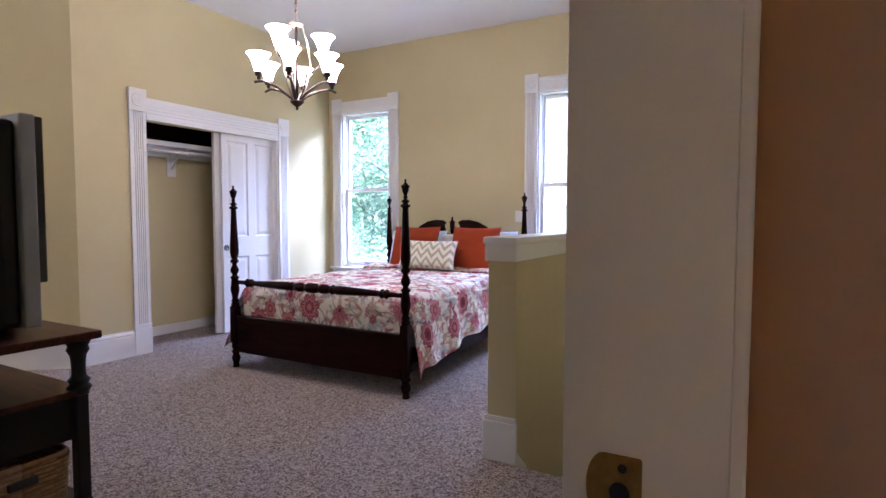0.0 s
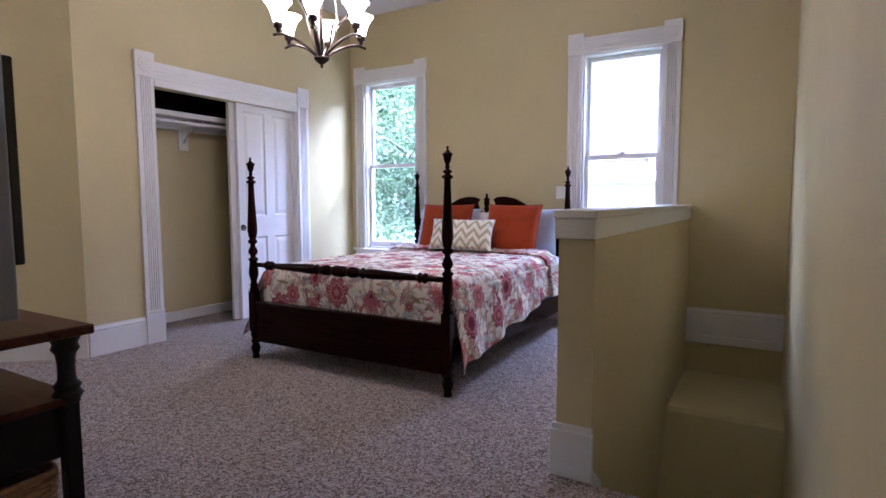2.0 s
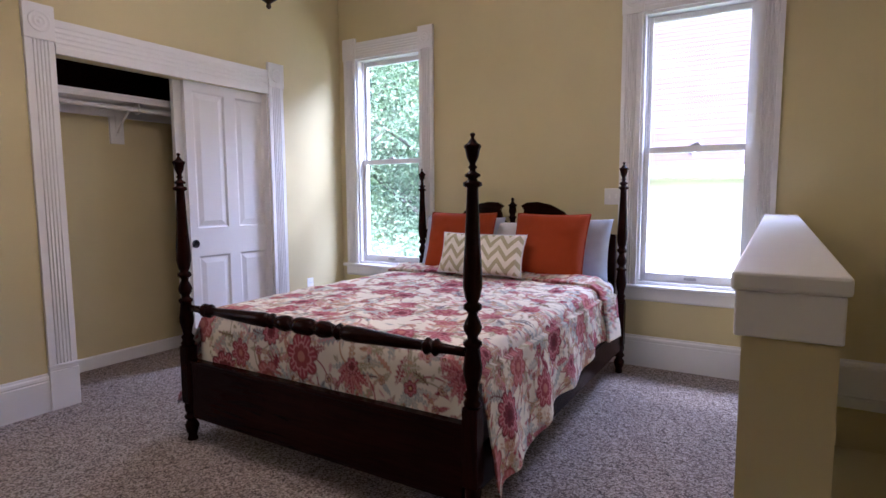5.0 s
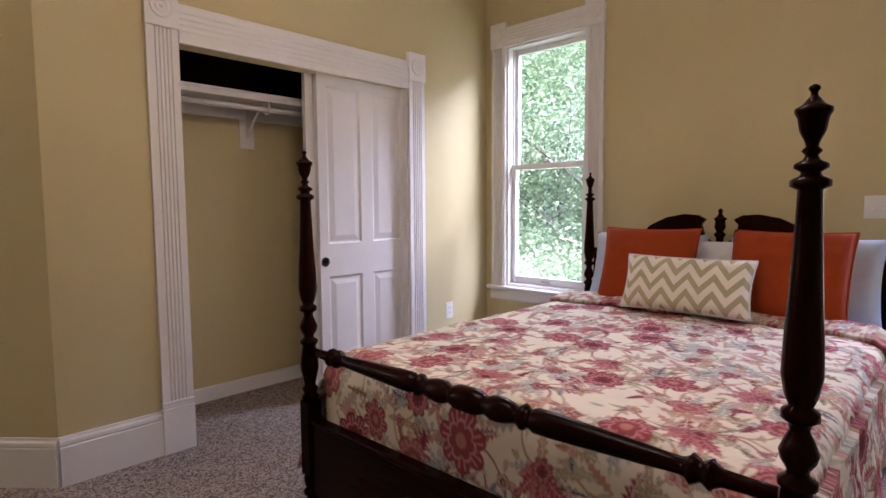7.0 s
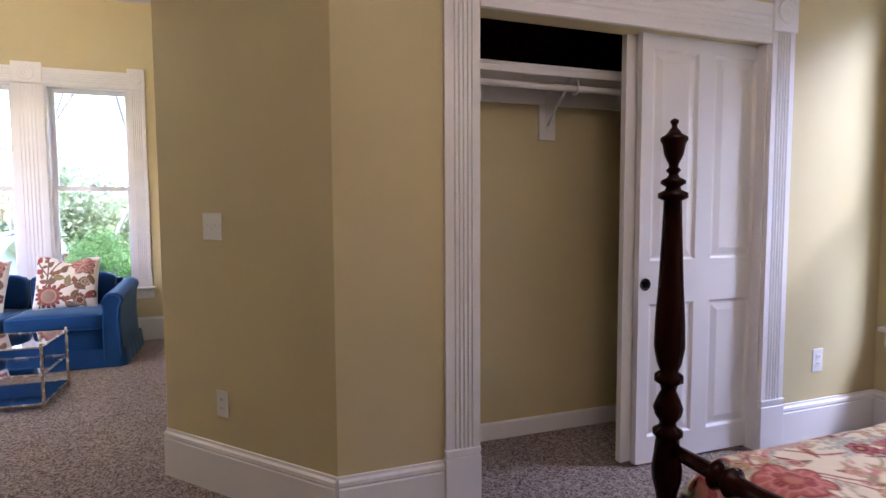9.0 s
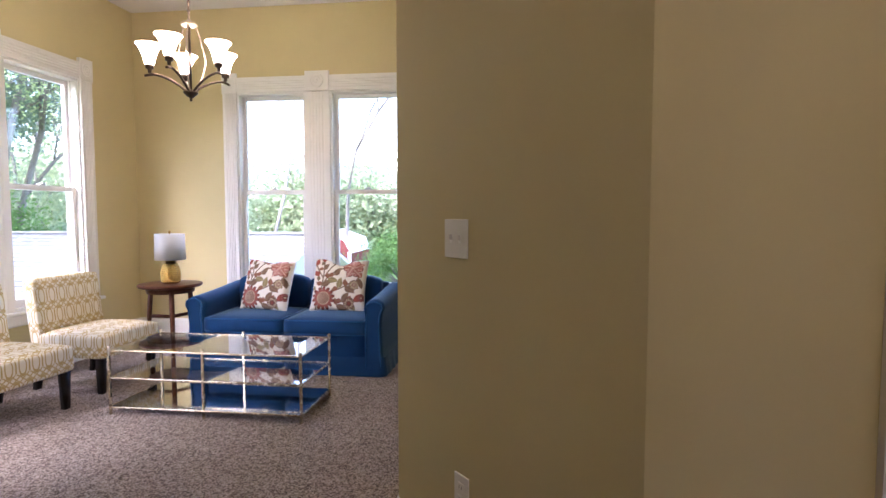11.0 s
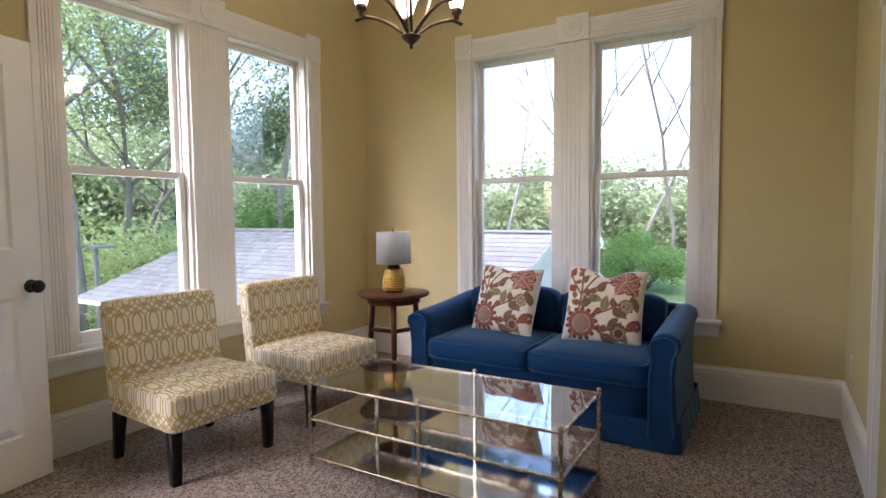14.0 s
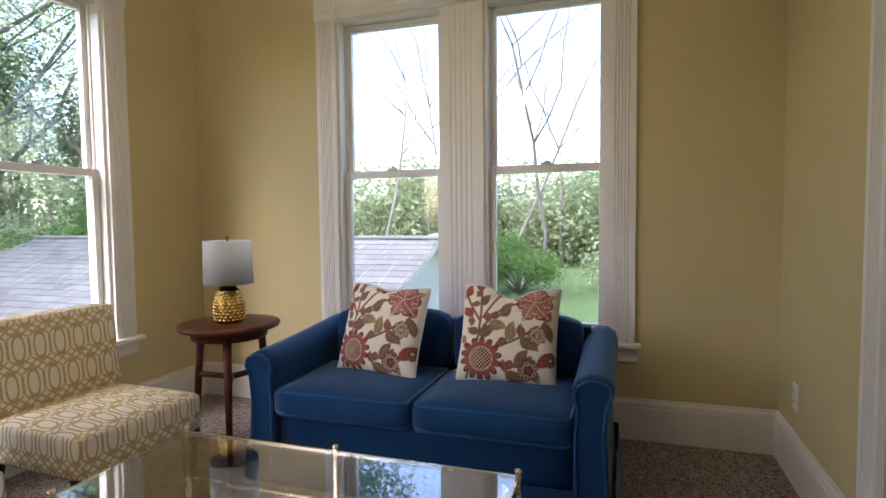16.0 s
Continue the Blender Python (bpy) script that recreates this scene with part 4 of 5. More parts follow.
def quilt():
    bm = bmesh.new()

    def body(u, v):
        y = QF + (QB - QF) * v
        near = 0.49 - 0.21 * v
        s = (u * 2 - 1) * (HW + near + 0.02 * math.sin(y * 9))
        p = quilt_side(s, y)
        if v < 0.04:
            p.z -= (1 - v / 0.04) ** 2 * 0.04
        return p, (s + 2.0, y)

    grid_sheet(bm, 540, 400, body)
    whole = tagged(finish("quilt", bm, QUILT), "cream quilt printed with maroon flowers, turned down on the bed", "quilt")
    bm = bmesh.new()

    def front(u, v):
        x = BX0 + 0.05 + (BX1 - BX0 - 0.10) * u
        d = v * 0.235
        y = QF + 0.006 - 0.018 * math.sin(min(1, v * 3) * math.pi / 2) + wrinkle(x, 0, d, 0.8) - 0.008 * math.sin(x * 21) * v
        z = QT - 0.042 - d + 0.012 * math.sin(x * 6) * v + 0.018 * max(0.0, 1 - ((x - mid) / HW) ** 2) * (1 - v)
        return Vector((x, y, z)), (x - mid + 2.0, QF - d)

    grid_sheet(bm, 420, 60, front)
    drop = part("front_drop", bm, QUILT, whole)
    bm = bmesh.new()

    def fold(u, v):
        s = (u * 2 - 1) * (HW + 0.30)
        t = v * math.pi * 1.15
        y = QB - 0.16 + 0.17 * math.sin(t * 0.87) + 0.012 * math.sin(s * 8)
        p = quilt_side(s, QB)
        nrm = 0.014 + 0.028 * math.sin(v * math.pi)
        if abs(s) < HW - 0.03:
            p.z += nrm
        else:
            p.x += nrm * (1 if s > 0 else -1)
            p.z += nrm * 0.3
        p.y = y
        return p, (s + 2.4, y * 1.0 + 1.3)

    grid_sheet(bm, 280, 24, fold)
    edge = part("turned_edge", bm, QUILT, whole)
    for ob in (whole, drop, edge):
        QPRINT.onto(ob)
        so = ob.modifiers.new("thick", "SOLIDIFY")
        so.thickness, so.offset = 0.008, -1
    return whole


quilt()


def pillow(name, w, h, t, m, material, label, category="pillow", dent=0.0, seam=None, cells=26):
    """A stuffed cushion in its own axes: x across, z up from its lower edge, y its thickness."""
    bm = bmesh.new()
    for sg in (-1, 1):
        def fn(u, v):
            a, b = u * 2 - 1, v * 2 - 1
            ea, eb = 1 - abs(a) ** 2.6, 1 - abs(b) ** 2.6
            th = max(0.0, ea * eb) ** 0.42 * t / 2
            pin = 0.05 * (1 - abs(a) ** 2) * abs(b) ** 3
            pin2 = 0.05 * (1 - abs(b) ** 2) * abs(a) ** 3
            x = a * w / 2 * (1 - pin2)
            z = h / 2 + b * h / 2 * (1 - pin)
            if dent and b > 0:
                z -= dent * math.exp(-(a / 0.35) ** 2) * b ** 2
            wr = (noise.noise(Vector((a * 3, b * 3, sg * 3 + w * 7))) * 0.012 + noise.noise(Vector((a * 8, b * 8, sg + h))) * 0.005) * (ea * eb) ** 0.3
            return Vector((x, sg * (th + max(0, wr) * (th > 0.001)), z)), (x + w / 2 + 0.01, z + 0.01)
        grid_sheet(bm, cells, cells, fn)
    bmesh.ops.remove_doubles(bm, verts=bm.verts, dist=0.0002)
    ob = finish(name, bm, material)
    ob.matrix_basis = m
    tagged(ob, label, category)
    if seam:
        bm = bmesh.new()
        pts = []
        n = 28
        for i in range(4 * n):
            k, f = divmod(i, n)
            f = f / n * 2 - 1
            a, b = ((f, -1), (1, f), (-f, 1), (-1, -f))[k]
            x = a * w / 2 * (1 - 0.05 * (1 - abs(b) ** 2) * abs(a) ** 3)
            z = h / 2 + b * h / 2 * (1 - 0.05 * (1 - abs(a) ** 2) * abs(b) ** 3)
            if dent and b > 0:
                z -= dent * math.exp(-(a / 0.35) ** 2) * b ** 2
            pts.append((x, 0, z))
        tube(bm, pts + pts[:1], 0.005, 6)
        part("piping", bm, seam, ob)
    return ob


pillow("bed_pillow", 0.70, 0.44, 0.17, pose(-2.14, 5.955, 0.655, -16), BLUESHEET, "pale blue bed pillow against the headboard")
pillow("bed_pillow", 0.70, 0.44, 0.17, pose(-2.95, 5.955, 0.655, -16), BLUESHEET, "pale blue bed pillow against the headboard")
pillow("bed_pillow", 0.30, 0.40, 0.10, pose(-2.56, 5.97, 0.66, -14), SHEET, "white bed pillow between the others")
pillow("rust_cushion", 0.53, 0.47, 0.17, pose(-2.155, 5.70, 0.675, -20, 0, -3), RUST, "rust-orange velvet square cushion on the bed", "cushion", seam=RUST)
pillow("rust_cushion", 0.53, 0.47, 0.17, pose(-2.835, 5.70, 0.675, -20, 0, 4), RUST, "rust-orange velvet square cushion on the bed", "cushion", seam=RUST)
pillow("chevron_cushion", 0.63, 0.285, 0.14, pose(-2.545, 5.50, 0.715, -20), CHEVRON, "cream and grey-green chevron lumbar cushion", "cushion", seam=SHEET)


def chandelier(m, arms, upper, top, ceiling, label, lit):
    """A bronze chandelier whose lowest tip is at its origin. arms: (count, radius, cup height, turn)."""
    c = thing("chandelier", m, label, "chandelier")
    part("hub", lathe(bmesh.new(), curve_profile([(0.0, 0.002), (0.008, 0.010), (0.02, 0.008), (0.03, 0.022), (0.05, 0.044), (0.062, 0.047), (0.066, 0.030), (0.075, 0.018)], 2), 20), BRONZE, c)
    part("stem", tube(bmesh.new(), [(0, 0, 0.06), (0, 0, top)], 0.009, 10), BRONZE, c)
    part("crown", lathe(bmesh.new(), curve_profile([(top - 0.035, 0.012), (top - 0.03, 0.046), (top - 0.012, 0.048), (top, 0.030), (top + 0.012, 0.010), (top + 0.05, 0.006)], 2), 20), NICKEL, c, "nickel top collar")
    bm = tube(bmesh.new(), [(0, 0, top + 0.04), (0, 0, ceiling - 0.03)], 0.006, 8)
    for i in range(int((ceiling - top - 0.10) / 0.05)):
        z = top + 0.07 + i * 0.05
        lathe(bm, [(z - 0.012, 0.004), (z - 0.006, 0.010), (z + 0.006, 0.010), (z + 0.012, 0.004)], 8)
    part("chain", bm, BRONZE, c)
    part("canopy", lathe(bmesh.new(), [(ceiling - 0.035, 0.012), (ceiling - 0.03, 0.04), (ceiling - 0.012, 0.065), (ceiling, 0.068)], 20), BRONZE, c)

    def shade(x, y, z, hh):
        k = hh / 0.16
        part("cup", lathe(bmesh.new(), [(z - 0.012, 0.008), (z - 0.008, 0.012), (z + 0.012, 0.012), (z + 0.014, 0.024), (z + 0.045, 0.026), (z + 0.05, 0.020)], 14, pose(x, y, 0)), BRONZE, c)
        z += 0.040
        outer = [(0.0, 0.026), (0.03 * k, 0.032), (0.07 * k, 0.040), (0.11 * k, 0.052), (0.14 * k, 0.066), (0.16 * k, 0.080)]
        inner = [(0.158 * k, 0.077), (0.138 * k, 0.062), (0.11 * k, 0.048), (0.07 * k, 0.036), (0.008, 0.022), (0.006, 0.001)]
        part("shade", lathe(bmesh.new(), [(z + a, r) for a, r in outer + inner], 24, pose(x, y, 0)), lit, c, "lit frosted white bell shade")

    for n, rad, zc, turn, hh in arms:
        for i in range(n):
            a = radians(turn + 360 * i / n)
            cx, sy = math.cos(a), math.sin(a)
            pts = []
            for t in [j / 10 for j in range(11)]:
                r = 0.02 + (rad + 0.03 - 0.02) * t
                z = 0.06 + (zc - 0.075) * (1 - (1 - t) ** 2.2)
                pts.append((cx * r, sy * r, z - 0.016 * max(0, t - 0.8) / 0.2))
            part("arm", tube(bmesh.new(), pts, 0.0085, 8), BRONZE, c)
            shade(cx * rad, sy * rad, zc, hh)
    for i in range(3):
        a = radians(20 + 120 * i)
        pts = [(math.cos(a) * r, math.sin(a) * r, z) for r, z in ((0.03, 0.07), (0.075, 0.16), (0.10, 0.26), (0.095, top * 0.6), (0.07, top * 0.8), (0.04, top - 0.02))]
        part("rod", tube(bmesh.new(), pts, 0.0055, 8), NICKEL, c)
        if upper:
            a += radians(14)
            rr, zc = upper
            pts = [(math.cos(a) * r, math.sin(a) * r, z) for r, z in ((0.02, 0.07), (0.05, 0.15), (0.07, 0.26), (0.10, zc - 0.09), (rr, zc - 0.015))]
            part("arm", tube(bmesh.new(), pts, 0.0085, 8), BRONZE, c)
            shade(math.cos(a) * rr, math.sin(a) * rr, zc, 0.120)
    return c


chandelier(pose(-2.504, 3.716, 1.953), [(6, 0.258, 0.185, 2.6, 0.118)], (0.180, 0.345), 0.60, CEILING - 1.953, "nine-light bronze chandelier with lit frosted bell shades", SHADE)
chandelier(pose(-6.724, 0.898, 2.006), [(5, 0.242, 0.182, 74.8, 0.128)], None, 0.51, CEILING - 2.006, "five-light bronze chandelier with lit frosted bell shades", SHADE_SITTING)

# television console by the south wall, television with its screen towards the bed
con = thing("tv_console", pose(-2.72, 1.80, 0), "dark console table with a brown top and turned legs", "console table")
part("tabletop", boxes((-0.70, -0.27, 0.725, 0.70, 0.285, 0.757), bevel=0.006), CONSOLETOP, con, "brown wooden top")
for x in (-0.63, 0.63):
    for y in (-0.21, 0.225):
        bm = lathe(bmesh.new(), curve_profile([(0.50, 0.030), (0.515, 0.038), (0.53, 0.046), (0.545, 0.034), (0.56, 0.042), (0.575, 0.028), (0.62, 0.026), (0.66, 0.030), (0.68, 0.042), (0.695, 0.036), (0.725, 0.052)], 2), 18, pose(x, y, 0))
        box(bm, x - 0.024, y - 0.024, 0.0, x + 0.024, y + 0.024, 0.505, bevel=0.004)
        part("leg", bm, BLACKWOOD, con)
part("shelf", boxes((-0.66, -0.24, 0.50, 0.66, 0.25, 0.525), bevel=0.004), CONSOLETOP, con, "brown upper shelf")
part("drawer_box", boxes((-0.61, -0.23, 0.315, 0.61, 0.235, 0.50), bevel=0.004), BLACKWOOD, con)
part("shelf", boxes((-0.66, -0.24, 0.045, 0.66, 0.25, 0.072), bevel=0.004), BLACKWOOD, con)


def basket(m):
    b = thing("wicker_basket", m, "brown woven storage basket on the console's lower shelf", "basket")
    bm = bmesh.new()
    w, d, h = 0.19, 0.17, 0.20
    for k in range(11):
        z = 0.01 + k * h / 11
        g = 1 + 0.06 * k / 10
        pts = []
        for i in range(40):
            a = 2 * math.pi * i / 40
            s, c = math.sin(a), math.cos(a)
            x = math.copysign(abs(c) ** 0.28, c) * w * g
            y = math.copysign(abs(s) ** 0.28, s) * d * g
            o = 1 + 0.022 * (1 if (i + k) % 2 else -1)
            pts.append((x * o, y * o, z))
        tube(bm, pts + pts[:1], 0.011, 6)
    part("weave", bm, surface("wicker", (0.22, 0.12, 0.055), (0.36, 0.22, 0.11), 60, 0.7, 0.4, 160), b)
    part("rim", tube(bmesh.new(), [(math.copysign(abs(math.cos(2 * math.pi * i / 40)) ** 0.28, math.cos(2 * math.pi * i / 40)) * w * 1.07, math.copysign(abs(math.sin(2 * math.pi * i / 40)) ** 0.28, math.sin(2 * math.pi * i / 40)) * d * 1.07, h) for i in range(41)], 0.013, 6),
         surface("wicker_rim", (0.20, 0.11, 0.05), (0.30, 0.18, 0.09), 60, 0.7, 0.4, 160), b)
    part("handle_slot", boxes((w * 1.05, -0.05, 0.125, w * 1.05 + 0.022, 0.05, 0.155), bevel=0.005), SLOT, b, "dark patch for the shade in the handle opening")
    return b


basket(pose(-2.31, 1.82, 0.072))

tv = thing("television", pose(-2.66, 1.87, 0.757), "thick black television with a grey front frame, seen from its side", "television")
part("back_housing", boxes((-0.44, -0.20, 0.06, 0.44, -0.02, 0.70), (-0.50, -0.075, 0.035, 0.50, 0.0, 0.82), bevel=0.02), BLACKPL, tv)
part("bezel", boxes((-0.525, 0.0, 0.03, 0.525, 0.055, 0.845), bevel=0.008), GREYPL, tv, "grey plastic frame")
part("screen", boxes((-0.515, 0.055, 0.20, 0.515, 0.085, 0.84), bevel=0.006), SCREEN, tv, "dark glass screen panel")
part("base", boxes((-0.30, -0.16, 0.0, 0.30, 0.10, 0.028), (-0.08, -0.08, 0.02, 0.08, 0.0, 0.09), bevel=0.008), BLACKPL, tv)
for i in range(8):
    part("vent_slot", boxes((0.10 + i * 0.045, -0.085, 0.805, 0.125 + i * 0.045, -0.073, 0.817)), SLOT, tv)


def plate(name, m, w, h, kind, label, n=1):
    """A wall plate in its own axes: x across, -y into the room, z up, centre at the origin."""
    p = thing(name, m, label, kind)
    part("cover", boxes((-w / 2, -0.006, -h / 2, w / 2, 0.0, h / 2), bevel=0.0025), PLASTIC, p)
    for i in range(n):
        x = (i - (n - 1) / 2) * 0.046
        if kind == "switch":
            part("toggle", boxes((x - 0.005, -0.016, -0.004, x + 0.005, -0.005, 0.012), bevel=0.0015), PLASTIC, p)
            part("toggle_slot", boxes((x - 0.006, -0.0072, -0.013, x + 0.006, -0.0058, 0.013)), LINEN, p)
        else:
            for z in (-0.02, 0.02):
                part("socket", boxes((x - 0.016, -0.0085, z - 0.014, x + 0.016, -0.005, z + 0.014), bevel=0.002), PLASTIC, p)
                for q in (-0.006, 0.006):
                    part("socket_slot", boxes((x + q - 0.001, -0.0092, z - 0.004, x + q + 0.001, -0.0083, z + 0.006)), SLOT, p)
    return p


dirv = Vector((0.785, 0.69)).normalized()
ang = math.degrees(math.atan2(dirv.y, dirv.x))
s0 = Vector((-5.235, 2.585))


def on_angled(t, z):
    q = s0 + dirv * t + d45 * 0.0005
    return pose(q.x, q.y, z, 0, 0, ang)


plate("light_switch", on_angled(0.370, 1.195), 0.118, 0.118, "switch", "white double light switch plate on the angled wall", 2)
plate("wall_outlet", on_angled(0.40, 0.41), 0.072, 0.118, "outlet", "white wall outlet on the angled wall")
plate("light_switch", pose(-1.865, YN, 1.232), 0.118, 0.118, "switch", "white double light switch plate behind the bed", 2)
plate("wall_outlet", pose(XW, 5.865, 0.44, 0, 0, 90), 0.075, 0.125, "outlet", "white wall outlet beside the closet")
plate("wall_outlet", pose(-8.15, SN, 0.39), 0.072, 0.118, "outlet", "white wall outlet near the corner")
plate("light_switch", pose(XD - 0.0065, 1.80, 1.165, 0, 0, -90.84), 0.072, 0.118, "switch", "white light switch plate beside the door")

# entry doorway: jambs and strike plate
jam = thing("door_1", pose(0, 0, 0), "white painted doorway jamb with a brass strike plate", "door frame", "", "structure")
part("jamb", boxes((XD - 0.003, 1.528, 0, XD + 0.198, 1.55, 2.06), bevel=0.002), WHITE, jam)
part("jamb", boxes((XD - 0.003, 0.62, 0, XD + 0.198, 0.642, 2.06), bevel=0.002), WHITE, jam)
part("head_jamb", boxes((XD - 0.003, 0.642, 2.038, XD + 0.198, 1.528, 2.06)), WHITE, jam)
part("casing", boxes((XD + 0.195, 1.55, 0, XD + 0.215, 1.65, 2.15), (XD + 0.195, 0.52, 0, XD + 0.215, 0.62, 2.15), (XD + 0.195, 0.62, 2.06, XD + 0.215, 1.55, 2.15), bevel=0.004), WHITE, jam)
bm = bmesh.new()
lip = [(0.052 + 0.022 * math.cos(radians(a)), 0.86 + 0.045 * math.sin(radians(a))) for a in range(90, 271, 15)]
prism(bm, [(XD + x, z) for x, z in lip + [(0.098, 0.815), (0.100, 0.818), (0.100, 0.902), (0.098, 0.905)]], 1.5248, 1.528)
for v in bm.verts:
    v.co = Vector((v.co.x, v.co.z, v.co.y))
st = part("strike_plate", bm, BRASS, jam, "worn brass strike plate")
bm = bmesh.new()
prism(bm, [(XD + 0.073 + 0.013 * math.cos(radians(a)), 0.856 + 0.014 * math.sin(radians(a))) for a in range(0, 360, 20)], 1.5240, 1.5249)
prism(bm, [(XD + 0.076 + 0.006 * math.cos(radians(a)), 0.889 + 0.006 * math.sin(radians(a))) for a in range(0, 360, 30)], 1.5240, 1.5249)
for v in bm.verts:
    v.co = Vector((v.co.x, v.co.z, v.co.y))
part("latch_hole", bm, SLOT, st, "dark patches for the latch hole's shade and a screw")

# ---- sitting room things ----
dp = [(0.11, 1.08, 0.35, 1.90), (0.43, 1.08, 0.67, 1.90), (0.11, 0.22, 0.35, 0.86), (0.43, 0.22, 0.67, 0.86)]
hinge, free = Vector((-4.985, -0.425)), Vector((-5.765, -0.560))
dd = (free - hinge).normalized()
door = panel_door("door_2", pose(free.x, free.y, 0.012, 0, 0, math.degrees(math.atan2(-dd.y, -dd.x)) + 180) @ pose(-0.79, 0, 0), 0.79, 2.02, "white panelled door standing open", dp)
part("door_knob", lathe(bmesh.new(), curve_profile([(0.0, 0.030), (0.006, 0.030), (0.010, 0.012), (0.030, 0.011), (0.040, 0.026), (0.055, 0.030), (0.066, 0.022), (0.070, 0.002)], 2), 20, pose(0.735, 0, 0.905, 90)), BLACKPL, door, "round black knob")
dn = panel_door("door_3", pose(-7.25, SN + 0.03, 0.012), 0.79, 2.03, "closed white panelled door", dp)
tr = thing("door_trim", pose(-6.855, SN, 0), "white fluted door casing", "door trim", "", "structure")
for s in (-1, 1):
    casing(tr, s * 0.465, 0.0, 2.05, 0.14)
    corner_block(tr, s * 0.465, 2.05, 2.24, 0.15)
header(tr, -0.39, 0.39, 2.05, 2.20)

# loveseat
sofa = thing("loveseat", pose(-7.85, 1.18, 0, 0, 0, 90) @ Matrix.Diagonal((1, 1, 0.945, 1)), "blue velvet two-seat sofa with rolled flared arms", "sofa", "", "")
SW, SDF, SDB = 0.822, 0.42, -0.40       # half width; front and back, measured along local -y


def soft_box(name, x0, y0, z0, x1, y1, z1, r, material, parent, puff=0.0, label=""):
    bm = bmesh.new()
    box(bm, x0, y0, z0, x1, y1, z1)
    bmesh.ops.subdivide_edges(bm, edges=list(bm.edges), cuts=7, use_grid_fill=True)
    c, hsz = Vector(((x0 + x1) / 2, (y0 + y1) / 2, (z0 + z1) / 2)), Vector(((x1 - x0) / 2, (y1 - y0) / 2, (z1 - z0) / 2))
    for v in bm.verts:
        p = v.co - c
        inner = Vector((max(-hsz[i] + r, min(hsz[i] - r, p[i])) for i in range(3)))
        d = p - inner
        if d.length > r:
            d = d.normalized() * r
        q = inner + d
        if puff:
            e = [1 - min(1, abs(p[i]) / hsz[i]) ** 2 for i in range(3)]
            q.z += math.copysign(puff * e[0] * e[1], p.z) if abs(p.z) > hsz.z * 0.5 else 0
            q.y += math.copysign(puff * 0.6 * e[0] * e[2], p.y) if abs(p.y) > hsz.y * 0.8 else 0
        q += Vector((noise.noise(q * 9 + Vector((x0, y0, z0)) * 7), noise.noise(q * 9 + Vector((3, 1, 2))), noise.noise(q * 8))) * 0.0035
        v.co = c + q
    for f in bm.faces:
        f.smooth = True
    return part(name, bm, material, parent, label)


def arm(s):
    """A rolled arm whose section flares outward to the top; the front is panelled."""
    sec = [(0.0, 0.06), (0.0, 0.40), (0.01, 0.50), (-0.005, 0.575), (0.015, 0.615), (0.06, 0.640), (0.105, 0.638), (0.145, 0.612), (0.155, 0.570), (0.135, 0.52), (0.125, 0.40), (0.135, 0.20), (0.145, 0.06)]
    bm = bmesh.new()
    n = 12
    rings = []
    for i in range(n + 1):
        y = -0.41 + 0.80 * i / n
        sl = 0.055 * (i / n) ** 1.5
        end = 0.0 if 0 < i < n else 0.012
        cx, cz = 0.07, 0.34
        rings.append([bm.verts.new((s * (SW - 0.155 + (x + (cx - x) * end * 3)), y, z + (sl if z > 0.45 else 0) + (cz - z) * end)) for x, z in sec])
    for a, b in zip(rings, rings[1:]):
        for i in range(len(sec)):
            bm.faces.new((a[i], a[(i + 1) % len(sec)], b[(i + 1) % len(sec)], b[i])).smooth = True
    bm.faces.new(rings[0])
    bm.faces.new(rings[-1][::-1])
    ob = part("arm", bm, BLUE, sofa)
    pts = [(s * (SW - 0.155 + x), -0.414, z) for x, z in ((0.012, 0.07), (0.012, 0.40), (0.02, 0.50), (0.006, 0.57), (0.024, 0.606), (0.062, 0.628), (0.104, 0.626), (0.138, 0.604), (0.146, 0.57), (0.124, 0.52), (0.114, 0.40), (0.124, 0.2), (0.134, 0.07))]
    part("piping", tube(bmesh.new(), pts, 0.006, 6), PIPING, ob)
    return ob


for s in (-1, 1):
    arm(s)
soft_box("base", -SW + 0.14, -0.365, 0.12, SW - 0.14, 0.36, 0.335, 0.02, BLUE, sofa)
bm = bmesh.new()


def skirt(u, v):
    per = u * (2 * (2 * SW) + 2 * 0.82)
    w, d = 2 * SW, 0.80
    if per < w:
        x, y, nx, ny = -SW + per, -0.405, 0, -1
    elif per < w + d:
        x, y, nx, ny = SW, -0.405 + (per - w), 1, 0
    elif per < 2 * w + d:
        x, y, nx, ny = SW - (per - w - d), 0.395, 0, 1
    else:
        x, y, nx, ny = -SW, max(-0.405, 0.395 - (per - 2 * w - d)), -1, 0
    o = 0.004 + 0.018 * v + 0.004 * math.sin(per * 40) * v
    return Vector((x + nx * o, y + ny * o, 0.165 - 0.158 * v)), (per, v)


grid_sheet(bm, 160, 4, skirt)
part("skirt", bm, BLUE, sofa, "blue velvet skirt to the floor")
